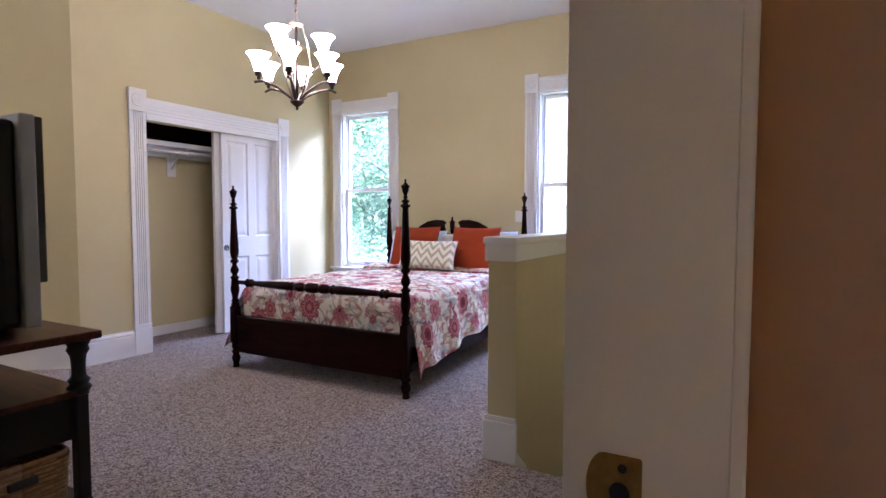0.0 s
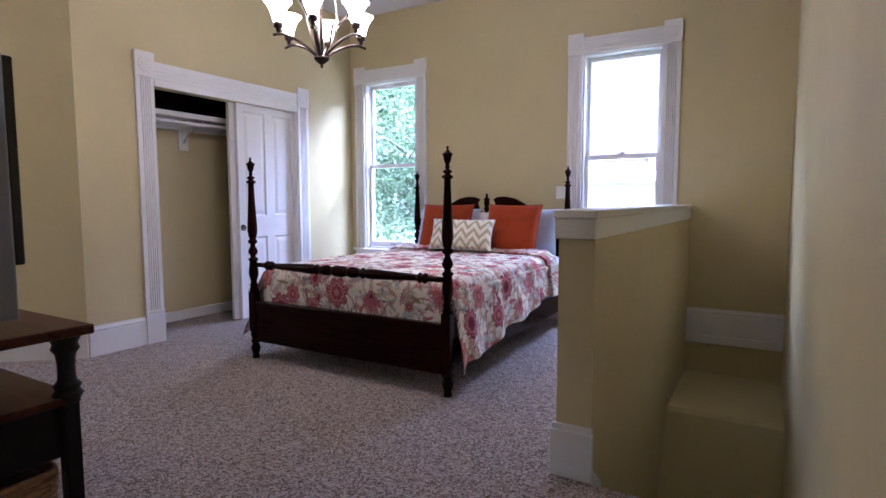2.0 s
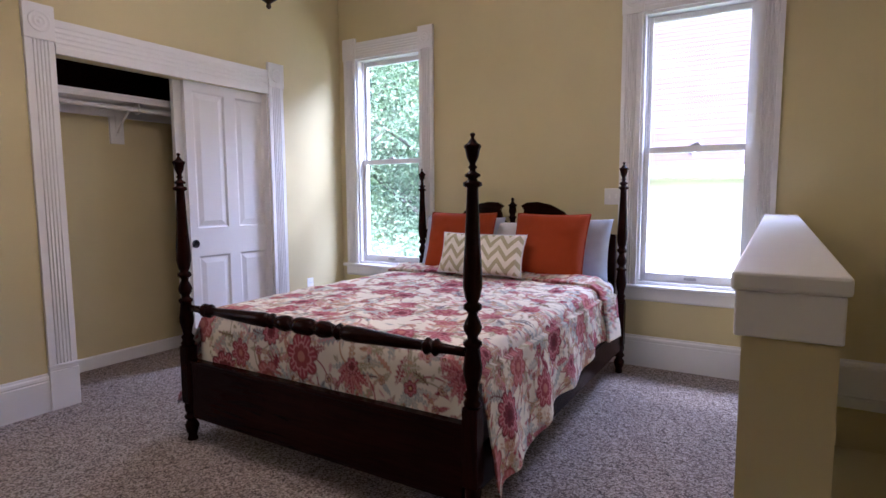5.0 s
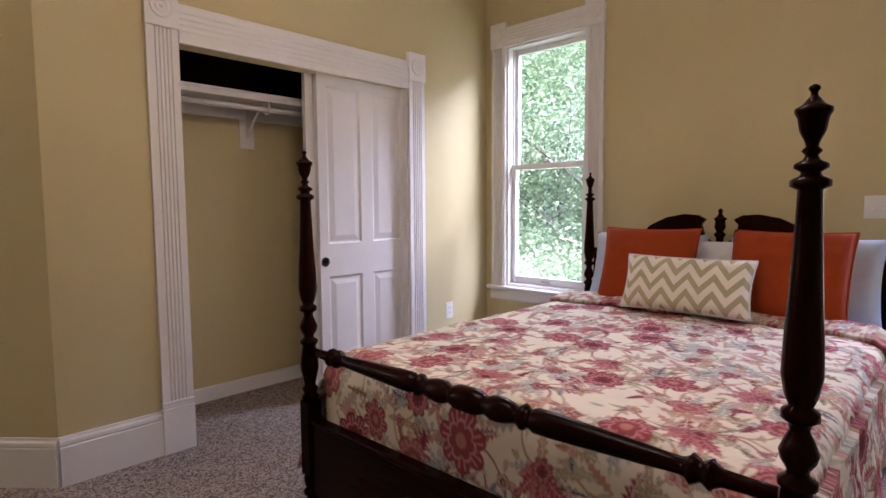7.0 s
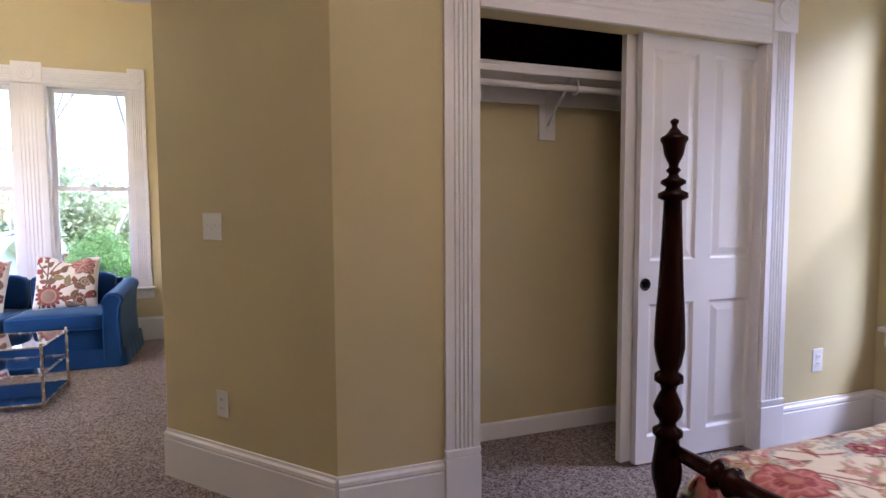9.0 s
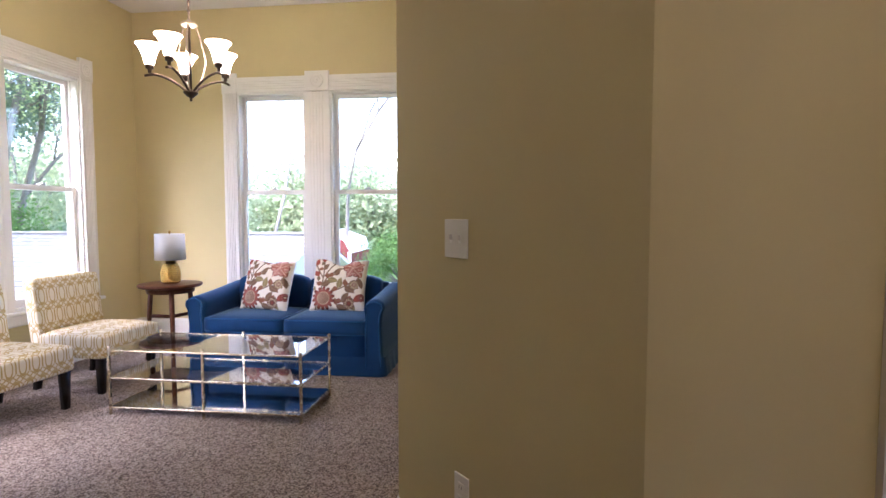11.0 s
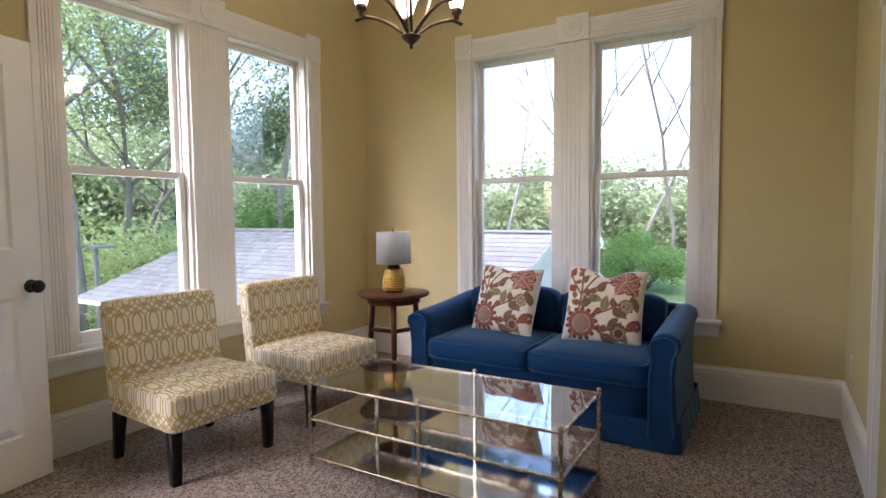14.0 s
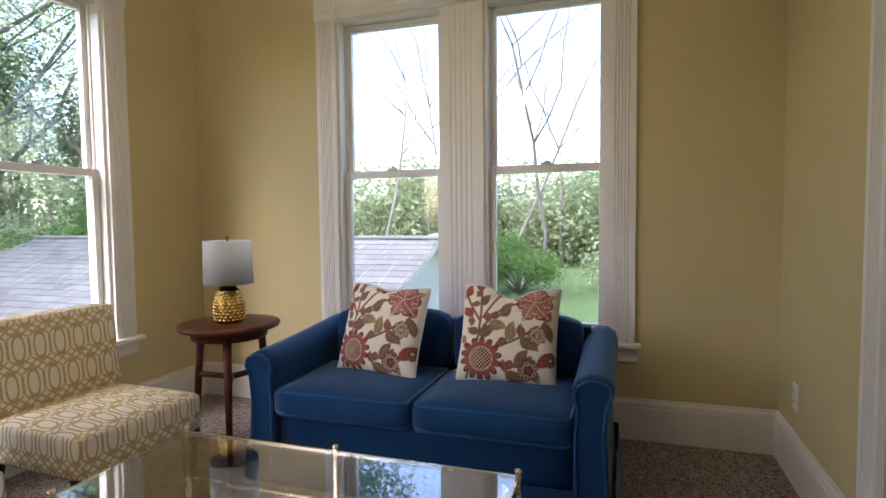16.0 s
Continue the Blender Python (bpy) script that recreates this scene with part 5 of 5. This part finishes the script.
for s in (-1, 1):
    a, b = (s * 0.003, s * (SW - 0.150))
    c = soft_box("seat_cushion", min(a, b), -0.425, 0.335, max(a, b), 0.20, 0.468, 0.035, BLUE, sofa, 0.018)
    x0, x1 = min(a, b) + 0.012, max(a, b) - 0.012
    for z in (0.458, 0.345):
        part("piping", tube(bmesh.new(), [(x0, 0.15, z), (x0, -0.39, z), (x0 + 0.02, -0.418, z), (x1 - 0.02, -0.418, z), (x1, -0.39, z), (x1, 0.15, z)], 0.0055, 6), PIPING, c)
    soft_box("back_cushion", min(a, b) + 0.01, 0.14, 0.44, max(a, b) - 0.01, 0.31, 0.755, 0.06, BLUE, sofa, 0.025)
soft_box("back", -SW + 0.12, 0.27, 0.12, SW - 0.12, 0.395, 0.705, 0.035, BLUE, sofa)
for w, m, dent in ((0.45, pose(-7.78, 0.86, 0.443, -20, 2, 82), 0.02), (0.46, pose(-7.80, 1.51, 0.443, -20, 3, 96), 0.05)):
    CPRINT.onto(pillow("embroidered_cushion", w, w, 0.16, m, CUSHION, "cream cushion embroidered with rust flowers on the sofa", "cushion", dent=dent, seam=SHEET, cells=130))


# slipper chairs
def slipper_chair(m):
    c = thing("slipper_chair", m, "armless cream slipper chair with a tan trellis pattern", "chair", "pair of chairs by the window")
    w, d = 0.295, 0.30

    def cloth_box(name, x0, y0, z0, x1, y1, z1, r, lean=0.0, puff=0.0):
        bm = bmesh.new()
        box(bm, x0, y0, z0, x1, y1, z1)
        bmesh.ops.subdivide_edges(bm, edges=list(bm.edges), cuts=9, use_grid_fill=True)
        uvl = bm.loops.layers.uv.verify()
        bm.normal_update()
        for f in bm.faces:
            nx, ny, nz = (abs(k) for k in f.normal)
            for lp in f.loops:
                x, y, z = lp.vert.co
                lp[uvl].uv = (x + 1, z) if ny >= max(nx, nz) else ((y + 1 + 0.037, z) if nx >= nz else (x + 1, 0.45 - (y + 0.3)))
            f.smooth = True
        c0, hs = Vector(((x0 + x1) / 2, (y0 + y1) / 2, (z0 + z1) / 2)), Vector(((x1 - x0) / 2, (y1 - y0) / 2, (z1 - z0) / 2))
        for v in bm.verts:
            p = v.co - c0
            inner = Vector((max(-hs[i] + r, min(hs[i] - r, p[i])) for i in range(3)))
            dv = p - inner
            if dv.length > r:
                dv = dv.normalized() * r
            q = inner + dv
            e = [1 - min(1, abs(p[i]) / hs[i]) ** 2 for i in range(3)]
            if p.z > hs.z * 0.8:
                q.z += puff * e[0] * e[1]
            q = c0 + q
            q.y -= lean * (q.z - 0.30)
            v.co = q
        return part(name, bm, TRELLIS, c)

    cloth_box("seat", -w, -0.255, 0.245, w, d + 0.02, 0.425, 0.032, 0, 0.022)
    cloth_box("backrest", -w, -0.275, 0.25, w, -0.165, 0.81, 0.026, 0.12)
    for x in (-1, 1):
        bm = bmesh.new()
        lathe(bm, [(0.0, 0.026), (0.25, 0.036)], 4, pose(x * 0.255, 0.265, 0, 0, 0, 45))
        part("leg", bm, BLACKWOOD, c, "square black tapered leg")
        bm = bmesh.new()
        lathe(bm, [(0.0, 0.026), (0.25, 0.036)], 4, pose(0, 0, 0, 0, 0, 45))
        for v in bm.verts:
            v.co.y -= (0.25 - v.co.z) * 0.16
        bmesh.ops.transform(bm, matrix=pose(x * 0.255, -0.235, 0), verts=bm.verts)
        part("leg", bm, BLACKWOOD, c, "square black splayed rear leg")
    return c


sc = slipper_chair(pose(-6.262, -0.185, 0, 0, 0, -4))
copy_thing(sc, pose(-7.085, -0.150, 0, 0, 0, -3))

# coffee table
ct = thing("coffee_table", pose(-6.705, 1.095, 0), "three-tier champagne metal coffee table with glass and mirror shelves", "coffee table")
tx, ty = 0.262, 0.632
for x in (-tx, tx):
    for y in (-ty, 0.0, ty):
        bm = boxes((x - 0.0075, y - 0.0075, 0.0, x + 0.0075, y + 0.0075, 0.425), bevel=0.002)
        lathe(bm, [(0.424, 0.006), (0.428, 0.012), (0.436, 0.012), (0.441, 0.003)], 12, pose(x, y, 0))
        part("upright", bm, SILVER, ct)
for z, nm, mat, lab in ((0.412, "glass_top", TGLASS, "clear glass top"), (0.236, "glass_shelf", TGLASS, "clear glass shelf"), (0.048, "mirror_shelf", MIRROR, "mirrored lower shelf")):
    for x in (-tx, tx):
        part("rail", boxes((x - 0.0065, -ty, z - 0.0055, x + 0.0065, ty, z + 0.0055), bevel=0.002), SILVER, ct)
    for y in (-ty, ty):
        part("rail", boxes((-tx + 0.0065, y - 0.0065, z - 0.0055, tx - 0.0065, y + 0.0065, z + 0.0055), bevel=0.002), SILVER, ct)
    part(nm, boxes((-tx + 0.006, -ty + 0.006, z - 0.002, tx - 0.006, ty - 0.006, z + 0.005)), mat, ct, lab)

# round side table and lamp
et = thing("side_table", pose(-7.715, 0.055, 0), "round walnut side table with three splayed legs", "side table")
part("tabletop", lathe(bmesh.new(), [(0.645, 0.001), (0.645, 0.235), (0.652, 0.252), (0.664, 0.258), (0.675, 0.254), (0.677, 0.24), (0.677, 0.001)], 48), WALNUT, et)
for i in range(3):
    a = radians(35 + 120 * i)
    part("leg", tube(bmesh.new(), [(math.cos(a) * 0.175, math.sin(a) * 0.175, 0.65), (math.cos(a) * 0.20, math.sin(a) * 0.20, 0.35), (math.cos(a) * 0.225, math.sin(a) * 0.225, 0.0)], [0.022, 0.019, 0.014], 12), WALNUT, et)
    part("stretcher", tube(bmesh.new(), [(math.cos(a) * 0.195, math.sin(a) * 0.195, 0.39), (0.0, 0.0, 0.385)], 0.016, 8), WALNUT, et)
part("apron", lathe(bmesh.new(), [(0.60, 0.17), (0.60, 0.19), (0.645, 0.195), (0.645, 0.17)], 40), WALNUT, et)

lamp = thing("table_lamp", pose(-7.70, 0.070, 0.677), "gold hobnail table lamp with a white drum shade, unlit", "table lamp")
bprof = curve_profile([(0.0, 0.058), (0.012, 0.066), (0.035, 0.072), (0.07, 0.073), (0.11, 0.069), (0.15, 0.059), (0.18, 0.045), (0.195, 0.030), (0.20, 0.022)], 3)
bm = lathe(bmesh.new(), [(0, 0.001)] + bprof, 32)
for k in range(10):
    z = 0.02 + k * 0.0165
    r = min(bprof, key=lambda p: abs(p[0] - z))[1]
    for i in range(20):
        a = 2 * math.pi * (i + 0.5 * (k % 2)) / 20
        rr = 0.0105 * (0.6 + 0.4 * r / 0.084)
        bmesh.ops.create_icosphere(bm, subdivisions=1, radius=rr, matrix=pose(math.cos(a) * r, math.sin(a) * r, z))
for f in bm.faces:
    f.smooth = True
part("base", bm, GOLD, lamp, "gold hobnail base")
part("neck", tube(bmesh.new(), [(0, 0, 0.195), (0, 0, 0.43)], 0.006, 10), BRASS, lamp)
part("shade", lathe(bmesh.new(), [(0.205, 0.124), (0.205, 0.121), (0.425, 0.116), (0.428, 0.117), (0.428, 0.119), (0.425, 0.119)] + [(0.205, 0.124)], 48), LINEN, lamp, "white linen drum shade")
bm = bmesh.new()
for i in range(3):
    a = 2 * math.pi * i / 3
    tube(bm, [(0, 0, 0.42), (math.cos(a) * 0.117, math.sin(a) * 0.117, 0.42)], 0.002, 6)
part("shade_ring", bm, BRASS, lamp)
part("finial", lathe(bmesh.new(), [(0.43, 0.004), (0.438, 0.009), (0.446, 0.009), (0.455, 0.002)], 12), BRASS, lamp)


# ---- outdoors ----
GROUND = -3.2
GRASS = surface("lawn_grass", (0.09, 0.155, 0.045), (0.125, 0.20, 0.06), 0.6, 0.9, 0.8, 30, bdist=0.05)
struct("ground", boxes((-400, -400, GROUND - 0.5, 400, 400, GROUND)), GRASS, "green lawn", "ground")
def shingle_material(name, c1, c2):
    """Granular shingles, each of its own shade."""
    k = Nodes(name)
    g = k.n("NewGeometry")
    grit = k.noise(k.obj(), 90, 3.0)
    f = k.math("MULTIPLY_ADD", g.outputs["Random Per Island"], 0.7, k.math("MULTIPLY", grit.outputs[0], 0.3))
    k.set(0.95, 0, 0.05, k.mix(f, c1, c2))
    k.bump(grit.outputs[0], 0.5, 0.004)
    return k.m


ROOF = shingle_material("grey_shingles", (0.125, 0.132, 0.138), (0.21, 0.22, 0.228))
ROOFRED = shingle_material("brown_shingles", (0.105, 0.080, 0.086), (0.14, 0.108, 0.114))
SIDING = surface("white_siding", (0.74, 0.70, 0.64), (0.68, 0.645, 0.59), 1.5, 0.6, 0.1, 40)


def shingle_slope(name, p0, p1, up, material, parent, course=0.14, tab=0.32, thick=0.020):
    """Overlapping courses of shingles from the eave p0-p1 up the slope."""
    p0, p1, up = Vector(p0), Vector(p1), Vector(up)
    along = (p1 - p0)
    ln, al = along.length, along.normalized()
    n = int(up.length / course)
    un = up.normalized()
    nrm = al.cross(un)
    if nrm.z < 0:
        nrm = -nrm
    verts, faces = [], []
    rnd = random.Random(7)
    for i in range(n + 1):
        x = -rnd.random() * tab
        a0 = un * (i * course)
        while x < ln:
            w = tab * rnd.uniform(0.85, 1.15)
            q0, q1 = max(0, x), min(ln, x + w - 0.006)
            if q1 > q0:
                lift = thick * rnd.uniform(0.85, 1.25)
                top = min(course * 1.02, max(0.01, up.length - i * course))
                b = len(verts)
                for q, s, h in ((q0, 0, 0), (q1, 0, 0), (q0, 0, lift), (q1, 0, lift), (q0, top, 0.006), (q1, top, 0.006)):
                    verts.append(p0 + al * q + a0 + un * s + nrm * h)
                faces += [(b, b + 1, b + 3, b + 2), (b + 2, b + 3, b + 5, b + 4)]
            x += w
    me = bpy.data.meshes.new(name)
    me.from_pydata([tuple(v) for v in verts], [], faces)
    me.materials.append(material)
    ob = new(name, me)
    ob.parent = parent
    ob["kind"] = "stuff"
    return ob


gar = thing("garage", pose(0, 0, 0), "white garage with a grey shingled gable roof", "garage")
gx, gh, gy0, gy1, gr, ge = -13.7, 3.5, -9.6, -0.75, 0.90, -0.36
part("wall", boxes((gx - gh + 0.35, gy0 + 0.3, GROUND, gx + gh - 0.35, gy1 - 0.3, ge - 0.05)), SIDING, gar)
for y in (gy0 + 0.3, gy1 - 0.3):
    bm = bmesh.new()
    prism(bm, [(gx - gh + 0.35, ge - 0.05), (gx + gh - 0.35, ge - 0.05), (gx, gr - 0.08)], -0.06, 0.06)
    for v in bm.verts:
        v.co = Vector((v.co.x, y + v.co.z, v.co.y))
    part("gable", bm, SIDING, gar)
for s in (-1, 1):
    bm = bmesh.new()
    prism(bm, [(gx, gr - 0.02), (gx + s * gh, ge - 0.02), (gx + s * gh, ge - 0.10), (gx, gr - 0.10)], gy0, gy1)
    for v in bm.verts:
        v.co = Vector((v.co.x, v.co.z, v.co.y))
    rf = part("roof", bm, SIDING, gar)
    shingle_slope("shingles", (gx + s * gh, gy0, ge - 0.02), (gx + s * gh, gy1, ge - 0.02), (-s * gh, 0, gr - ge), ROOF, rf, 0.19, 0.36)
part("ridge_cap", boxes((gx - 0.12, gy0, gr - 0.02, gx + 0.12, gy1, gr + 0.025), bevel=0.01), ROOF, gar)
part("garage_window", boxes((gx + 1.2, gy1 - 0.26, -2.2, gx + 2.0, gy1 - 0.22, -1.1), bevel=0.01), GREYPL, gar)

nb = thing("neighbour_house", pose(0, 0, 0), "neighbouring white house with a steep brown shingled roof", "house")
ny, nz = 10.6, 1.60
part("wall", boxes((-4.2, ny + 0.45, GROUND, 9.0, ny + 8.0, nz - 0.1)), SIDING, nb)
part("gutter", boxes((-4.5, ny - 0.10, nz - 0.14, 9.2, ny + 0.03, nz + 0.02), bevel=0.02), SIDING, nb, "white rain gutter")
part("soffit", boxes((-4.4, ny + 0.03, nz - 0.16, 9.1, ny + 0.45, nz - 0.10)), SIDING, nb)
bm = bmesh.new()
prism(bm, [(ny, nz), (ny + 4.0, nz + 3.7), (ny + 8.2, nz)], -4.4, 9.1)
for v in bm.verts:
    v.co = Vector((v.co.z, v.co.x, v.co.y))
rf = part("roof", bm, ROOFRED, nb)
shingle_slope("shingles", (-4.45, ny, nz + 0.01), (9.15, ny, nz + 0.01), (0, 4.0, 3.7), ROOFRED, rf, 0.15, 0.33, 0.009)
for x in (-1.86, -0.72, 0.45, -3.0):
    part("snow_guard", boxes((x - 0.025, ny + 0.16, nz + 0.12, x + 0.025, ny + 0.24, nz + 0.34), bevel=0.005), SIDING, nb)

BARK = surface("bark", (0.17, 0.155, 0.14), (0.25, 0.23, 0.205), 5, 0.9, 0.8, 25, bdist=0.02)
SPRING = leaf_material("spring_leaves", (0.38, 0.48, 0.20), (0.58, 0.66, 0.34))
MIDGREEN = leaf_material("mid_leaves", (0.11, 0.22, 0.05), (0.18, 0.31, 0.09))
# Pale tones: haze and glare outside are put into the leaf colour.
PALEGREEN = leaf_material("hazy_pale_leaves", (0.30, 0.43, 0.27), (0.46, 0.58, 0.41))
CONIFER = leaf_material("conifer_needles", (0.14, 0.21, 0.14), (0.22, 0.30, 0.20))
# Woods lightened, with the distant haze put into their colour.
WOODS = leaf_material("hazy_woods_leaves", (0.26, 0.33, 0.18), (0.40, 0.47, 0.28))


def leaves_mesh(name, spots, size, material, parent, rnd):
    """Many small leaf quads at the given (place, spread, count)."""
    g = np.random.default_rng(rnd.randrange(10 ** 6))
    n = np.array([k for _, _, k in spots])
    at = np.repeat(np.array([tuple(p) for p, _, _ in spots]), n, axis=0)
    spread = np.repeat(np.array([s for _, s, _ in spots]), n)[:, None]
    total = len(at)

    def unit(v):
        return v / (np.linalg.norm(v, axis=1)[:, None] + 1e-9)

    at = at + g.normal(size=(total, 3)) * spread * np.array((1, 1, 0.7))
    a = unit(g.normal(size=(total, 3)) * np.array((1, 1, 0.6)))
    b = unit(np.cross(a, g.normal(size=(total, 3))))
    s = size * g.uniform(0.6, 1.3, size=(total, 1))
    verts = np.stack((at - a * s, at + b * s * 0.5, at + a * s, at - b * s * 0.5), axis=1).reshape(-1, 3)
    me = bpy.data.meshes.new(name)
    me.from_pydata(verts.tolist(), [], np.arange(total * 4).reshape(-1, 4).tolist())
    me.materials.append(material)
    ob = new(name, me)
    ob.parent = parent
    return ob


def tree(x, y, h, seed, leaf, label, per_tip=26, size=0.07, spread=0.35, trunk=0.16, levels=4, lean=0.0, first=0.3):
    rnd = random.Random(seed)
    t = thing("tree", pose(x, y, GROUND), label, "tree")
    bm = bmesh.new()
    tips = []

    def grow(p, d, length, r, level):
        pts, rad = [p.copy()], [r]
        n = 5 if level == 0 else 4
        for i in range(n):
            d = (d + Vector((rnd.gauss(0, 0.13), rnd.gauss(0, 0.13), rnd.gauss(0.03, 0.08)))).normalized()
            p = p + d * (length / n)
            pts.append(p.copy())
            rad.append(r * (1 - 0.5 * (i + 1) / n))
            if level < levels and (level > 0 or i / n >= first):
                for _ in range(1 if level else rnd.choice((1, 2))):
                    a = Vector((rnd.gauss(0, 1), rnd.gauss(0, 1), rnd.uniform(-0.1, 0.7))).normalized()
                    grow(p, (d * 0.5 + a * 0.8).normalized(), length * rnd.uniform(0.45, 0.65), rad[-1] * 0.62, level + 1)
            if level >= levels - 1:
                tips.append((p.copy(), spread, per_tip))
        tube(bm, pts, rad, 7 if level < 2 else 4)

    grow(Vector((0, 0, 0)), Vector((lean, 0.04, 1)).normalized(), h * 0.8, trunk, 0)
    part("trunk", bm, BARK, t)
    if per_tip:
        leaves_mesh("crown", tips, size, leaf, t, rnd)["kind"] = "stuff"
    return t


def bush(name, x, y, w, h, seed, leaf, label, count=2600, size=0.10):
    rnd = random.Random(seed)
    t = thing(name, pose(x, y, GROUND), label, "bush")
    bm = bmesh.new()
    spots = []
    for i in range(26):
        a, r = rnd.uniform(0, 6.28), math.sqrt(rnd.random()) * w / 2
        z = h * (0.25 + 0.7 * rnd.random() * (1 - (r / (w / 2)) ** 2 * 0.6))
        q = Vector((math.cos(a) * r, math.sin(a) * r, z))
        tube(bm, [(0, 0, 0), tuple(q * 0.5), tuple(q)], [0.05, 0.03, 0.01], 4)
        spots.append((q, w * 0.10, count // 26))
    part("stems", bm, BARK, t)
    leaves_mesh("leaves", spots, size, leaf, t, rnd)["kind"] = "stuff"
    return t


spring = "tall tree with fresh yellow-green spring leaves"
for x, y, h, sd in ((-12.4, -14.2, 15, 3), (-15.0, -16.4, 17, 4), (-17.4, -20.0, 16, 5), (-10.0, -17.0, 15, 6), (-22.5, -17.0, 17, 8), (-13.0, -22.5, 18, 9), (-20.5, -24.0, 18, 10), (-8.5, -14.5, 13, 13)):
    tree(x, y, h, sd, SPRING, spring, 22, 0.060, 1.15, 0.14, 4, first=0.12)
tree(-19.5, -14.6, 17, 11, CONIFER, "dark green evergreen tree behind the garage", 60, 0.10, 0.75, 0.17, 4, first=0.1)
for x, y, h, sd in ((-8.6, 15.0, 10, 21), (-11.5, 18.5, 11, 22), (-13.0, 14.6, 10, 23), (-7.0, 19.0, 11, 25)):
    tree(x, y, h, sd, PALEGREEN, "leafy green tree, paled for haze, outside the bedroom window", 42, 0.048, 0.75, 0.13, 4, first=0.05)
for x, y, w, h, sd in ((-8.5, 13.4, 4.5, 3.9, 51), (-11.5, 14.5, 5.0, 4.6, 52), (-14.5, 15.5, 5.5, 5.0, 53), (-10.0, 17.5, 5.5, 5.8, 54), (-7.0, 20.5, 6.5, 8.0, 55), (-12.5, 21.0, 7.0, 8.0, 56), (-17.5, 20.0, 7.0, 8.0, 57), (-6.6, 15.8, 4.0, 5.0, 58)):
    bush("bush", x, y, w, h, sd, PALEGREEN, "tall green shrub, paled for haze, below the bedroom window trees", 30000, 0.10 if y > 19 else 0.055)
for x, y, h, sd in ((-42, -9.0, 19, 31), (-44, -3.5, 20, 32), (-43, -15, 20, 34), (-46, 1.5, 18, 35), (-45, -6.2, 21, 36), (-48, -12, 22, 38)):
    tree(x, y, h, sd, WOODS, "bare branching tree at the lawn's edge", 0, 0.10, 0.5, 0.15, 5)
bush("bush", -37.0, -3.8, 4.6, 3.6, 41, MIDGREEN, "rounded bright green bush on the lawn", 14000, 0.08)
bush("bush", -38.5, 3.5, 6.5, 3.0, 42, WOODS, "low green bush at the lawn's edge", 4200, 0.14)
bush("bush", -34.5, 8.5, 5.0, 2.6, 43, MIDGREEN, "low green bush at the lawn's edge", 3600, 0.14)
bush("bush", -8.4, -12.0, 3.6, 2.4, 44, SPRING, "low spring green bush", 3600, 0.09)
bush("bush", -5.9, -11.2, 3.0, 2.2, 45, MIDGREEN, "low green bush beside the trees", 3000, 0.09)

for x, y, w, h, sd, leaf in ((-9.0, -15.5, 6.0, 4.2, 61, SPRING), (-14.5, -17.5, 7.0, 4.8, 62, SPRING), (-20.0, -16.5, 7.0, 5.0, 63, MIDGREEN), (-12.0, -25.0, 9.0, 7.0, 64, WOODS), (-25.0, -20.0, 9.0, 7.5, 65, WOODS), (-5.0, -17.0, 6.0, 5.0, 66, WOODS)):
    bush("bush", x, y, w, h, sd, leaf, "leafy green undergrowth below the trees", 16000, 0.09)

barn = thing("barn", pose(-42.5, -10.2, GROUND), "small red barn with a white gambrel roof beyond the lawn", "barn")
BARNRED = surface("barn_red_paint", (0.24, 0.05, 0.045), (0.20, 0.04, 0.035), 2.0, 0.8, 0.2, 30)
part("wall", boxes((-2.5, -2.1, 0.0, 2.5, 2.1, 1.9)), BARNRED, barn)
gam = [(-2.25, 1.85), (2.25, 1.85), (1.75, 2.75), (0.0, 3.35), (-1.75, 2.75)]
for x0, x1, k, m, nm in ((-2.55, 2.55, 0.93, BARNRED, "gable"), (-2.7, 2.5, 1.0, SIDING, "roof")):
    bm = bmesh.new()
    prism(bm, [(y * k, 1.85 + (z - 1.85) * k) for y, z in gam], x0, x1)
    for v in bm.verts:
        v.co = Vector((v.co.z, v.co.x, v.co.y))
    part(nm, bm, m, barn)
for y in (-2.05, 2.05):
    part("corner_trim", boxes((2.5, y - 0.12, 0.0, 2.56, y + 0.12, 1.9)), SIDING, barn)
part("barn_window", boxes((2.5, 0.9, 0.8, 2.56, 1.5, 1.5), bevel=0.01), SIDING, barn)

shelter = thing("garden_shelter", pose(-12.7, -13.3, GROUND), "grey garden shelter with a flat roof on a post", "shelter")
part("roof", boxes((-0.30, -0.25, 3.60, 0.26, 0.25, 3.68), bevel=0.02), GREYPL, shelter)
for x in (0.14,):
    part("post", boxes((x - 0.05, -0.05, 0.0, x + 0.05, 0.05, 3.60), bevel=0.01), BARK, shelter)

rnd = random.Random(77)
spots, bm = [], bmesh.new()
for i in range(260):
    turn = rnd.uniform(128, 290)
    a = radians(turn)
    r = rnd.uniform(46, 64)
    x, y = -5 + math.cos(a) * r, 2 + math.sin(a) * r
    h = rnd.uniform(5.5, 10.5) if turn < 222 else rnd.uniform(8, 15)
    tube(bm, [(x, y, GROUND), (x + rnd.gauss(0, 0.5), y, GROUND + h * 0.6), (x + rnd.gauss(0, 0.8), y, GROUND + h)], [0.20, 0.12, 0.04], 5)
    for k in range(13):
        spots.append(((x + rnd.gauss(0, 1.6), y + rnd.gauss(0, 1.6), GROUND + h * rnd.uniform(0.03, 0.97)), 1.1, 75))
fw = tagged(finish("far_woods", bm, BARK), "far woods of mixed green trees", "woods", "", "stuff")
leaves_mesh("foliage", spots, 0.26, WOODS, fw, rnd)["kind"] = "stuff"
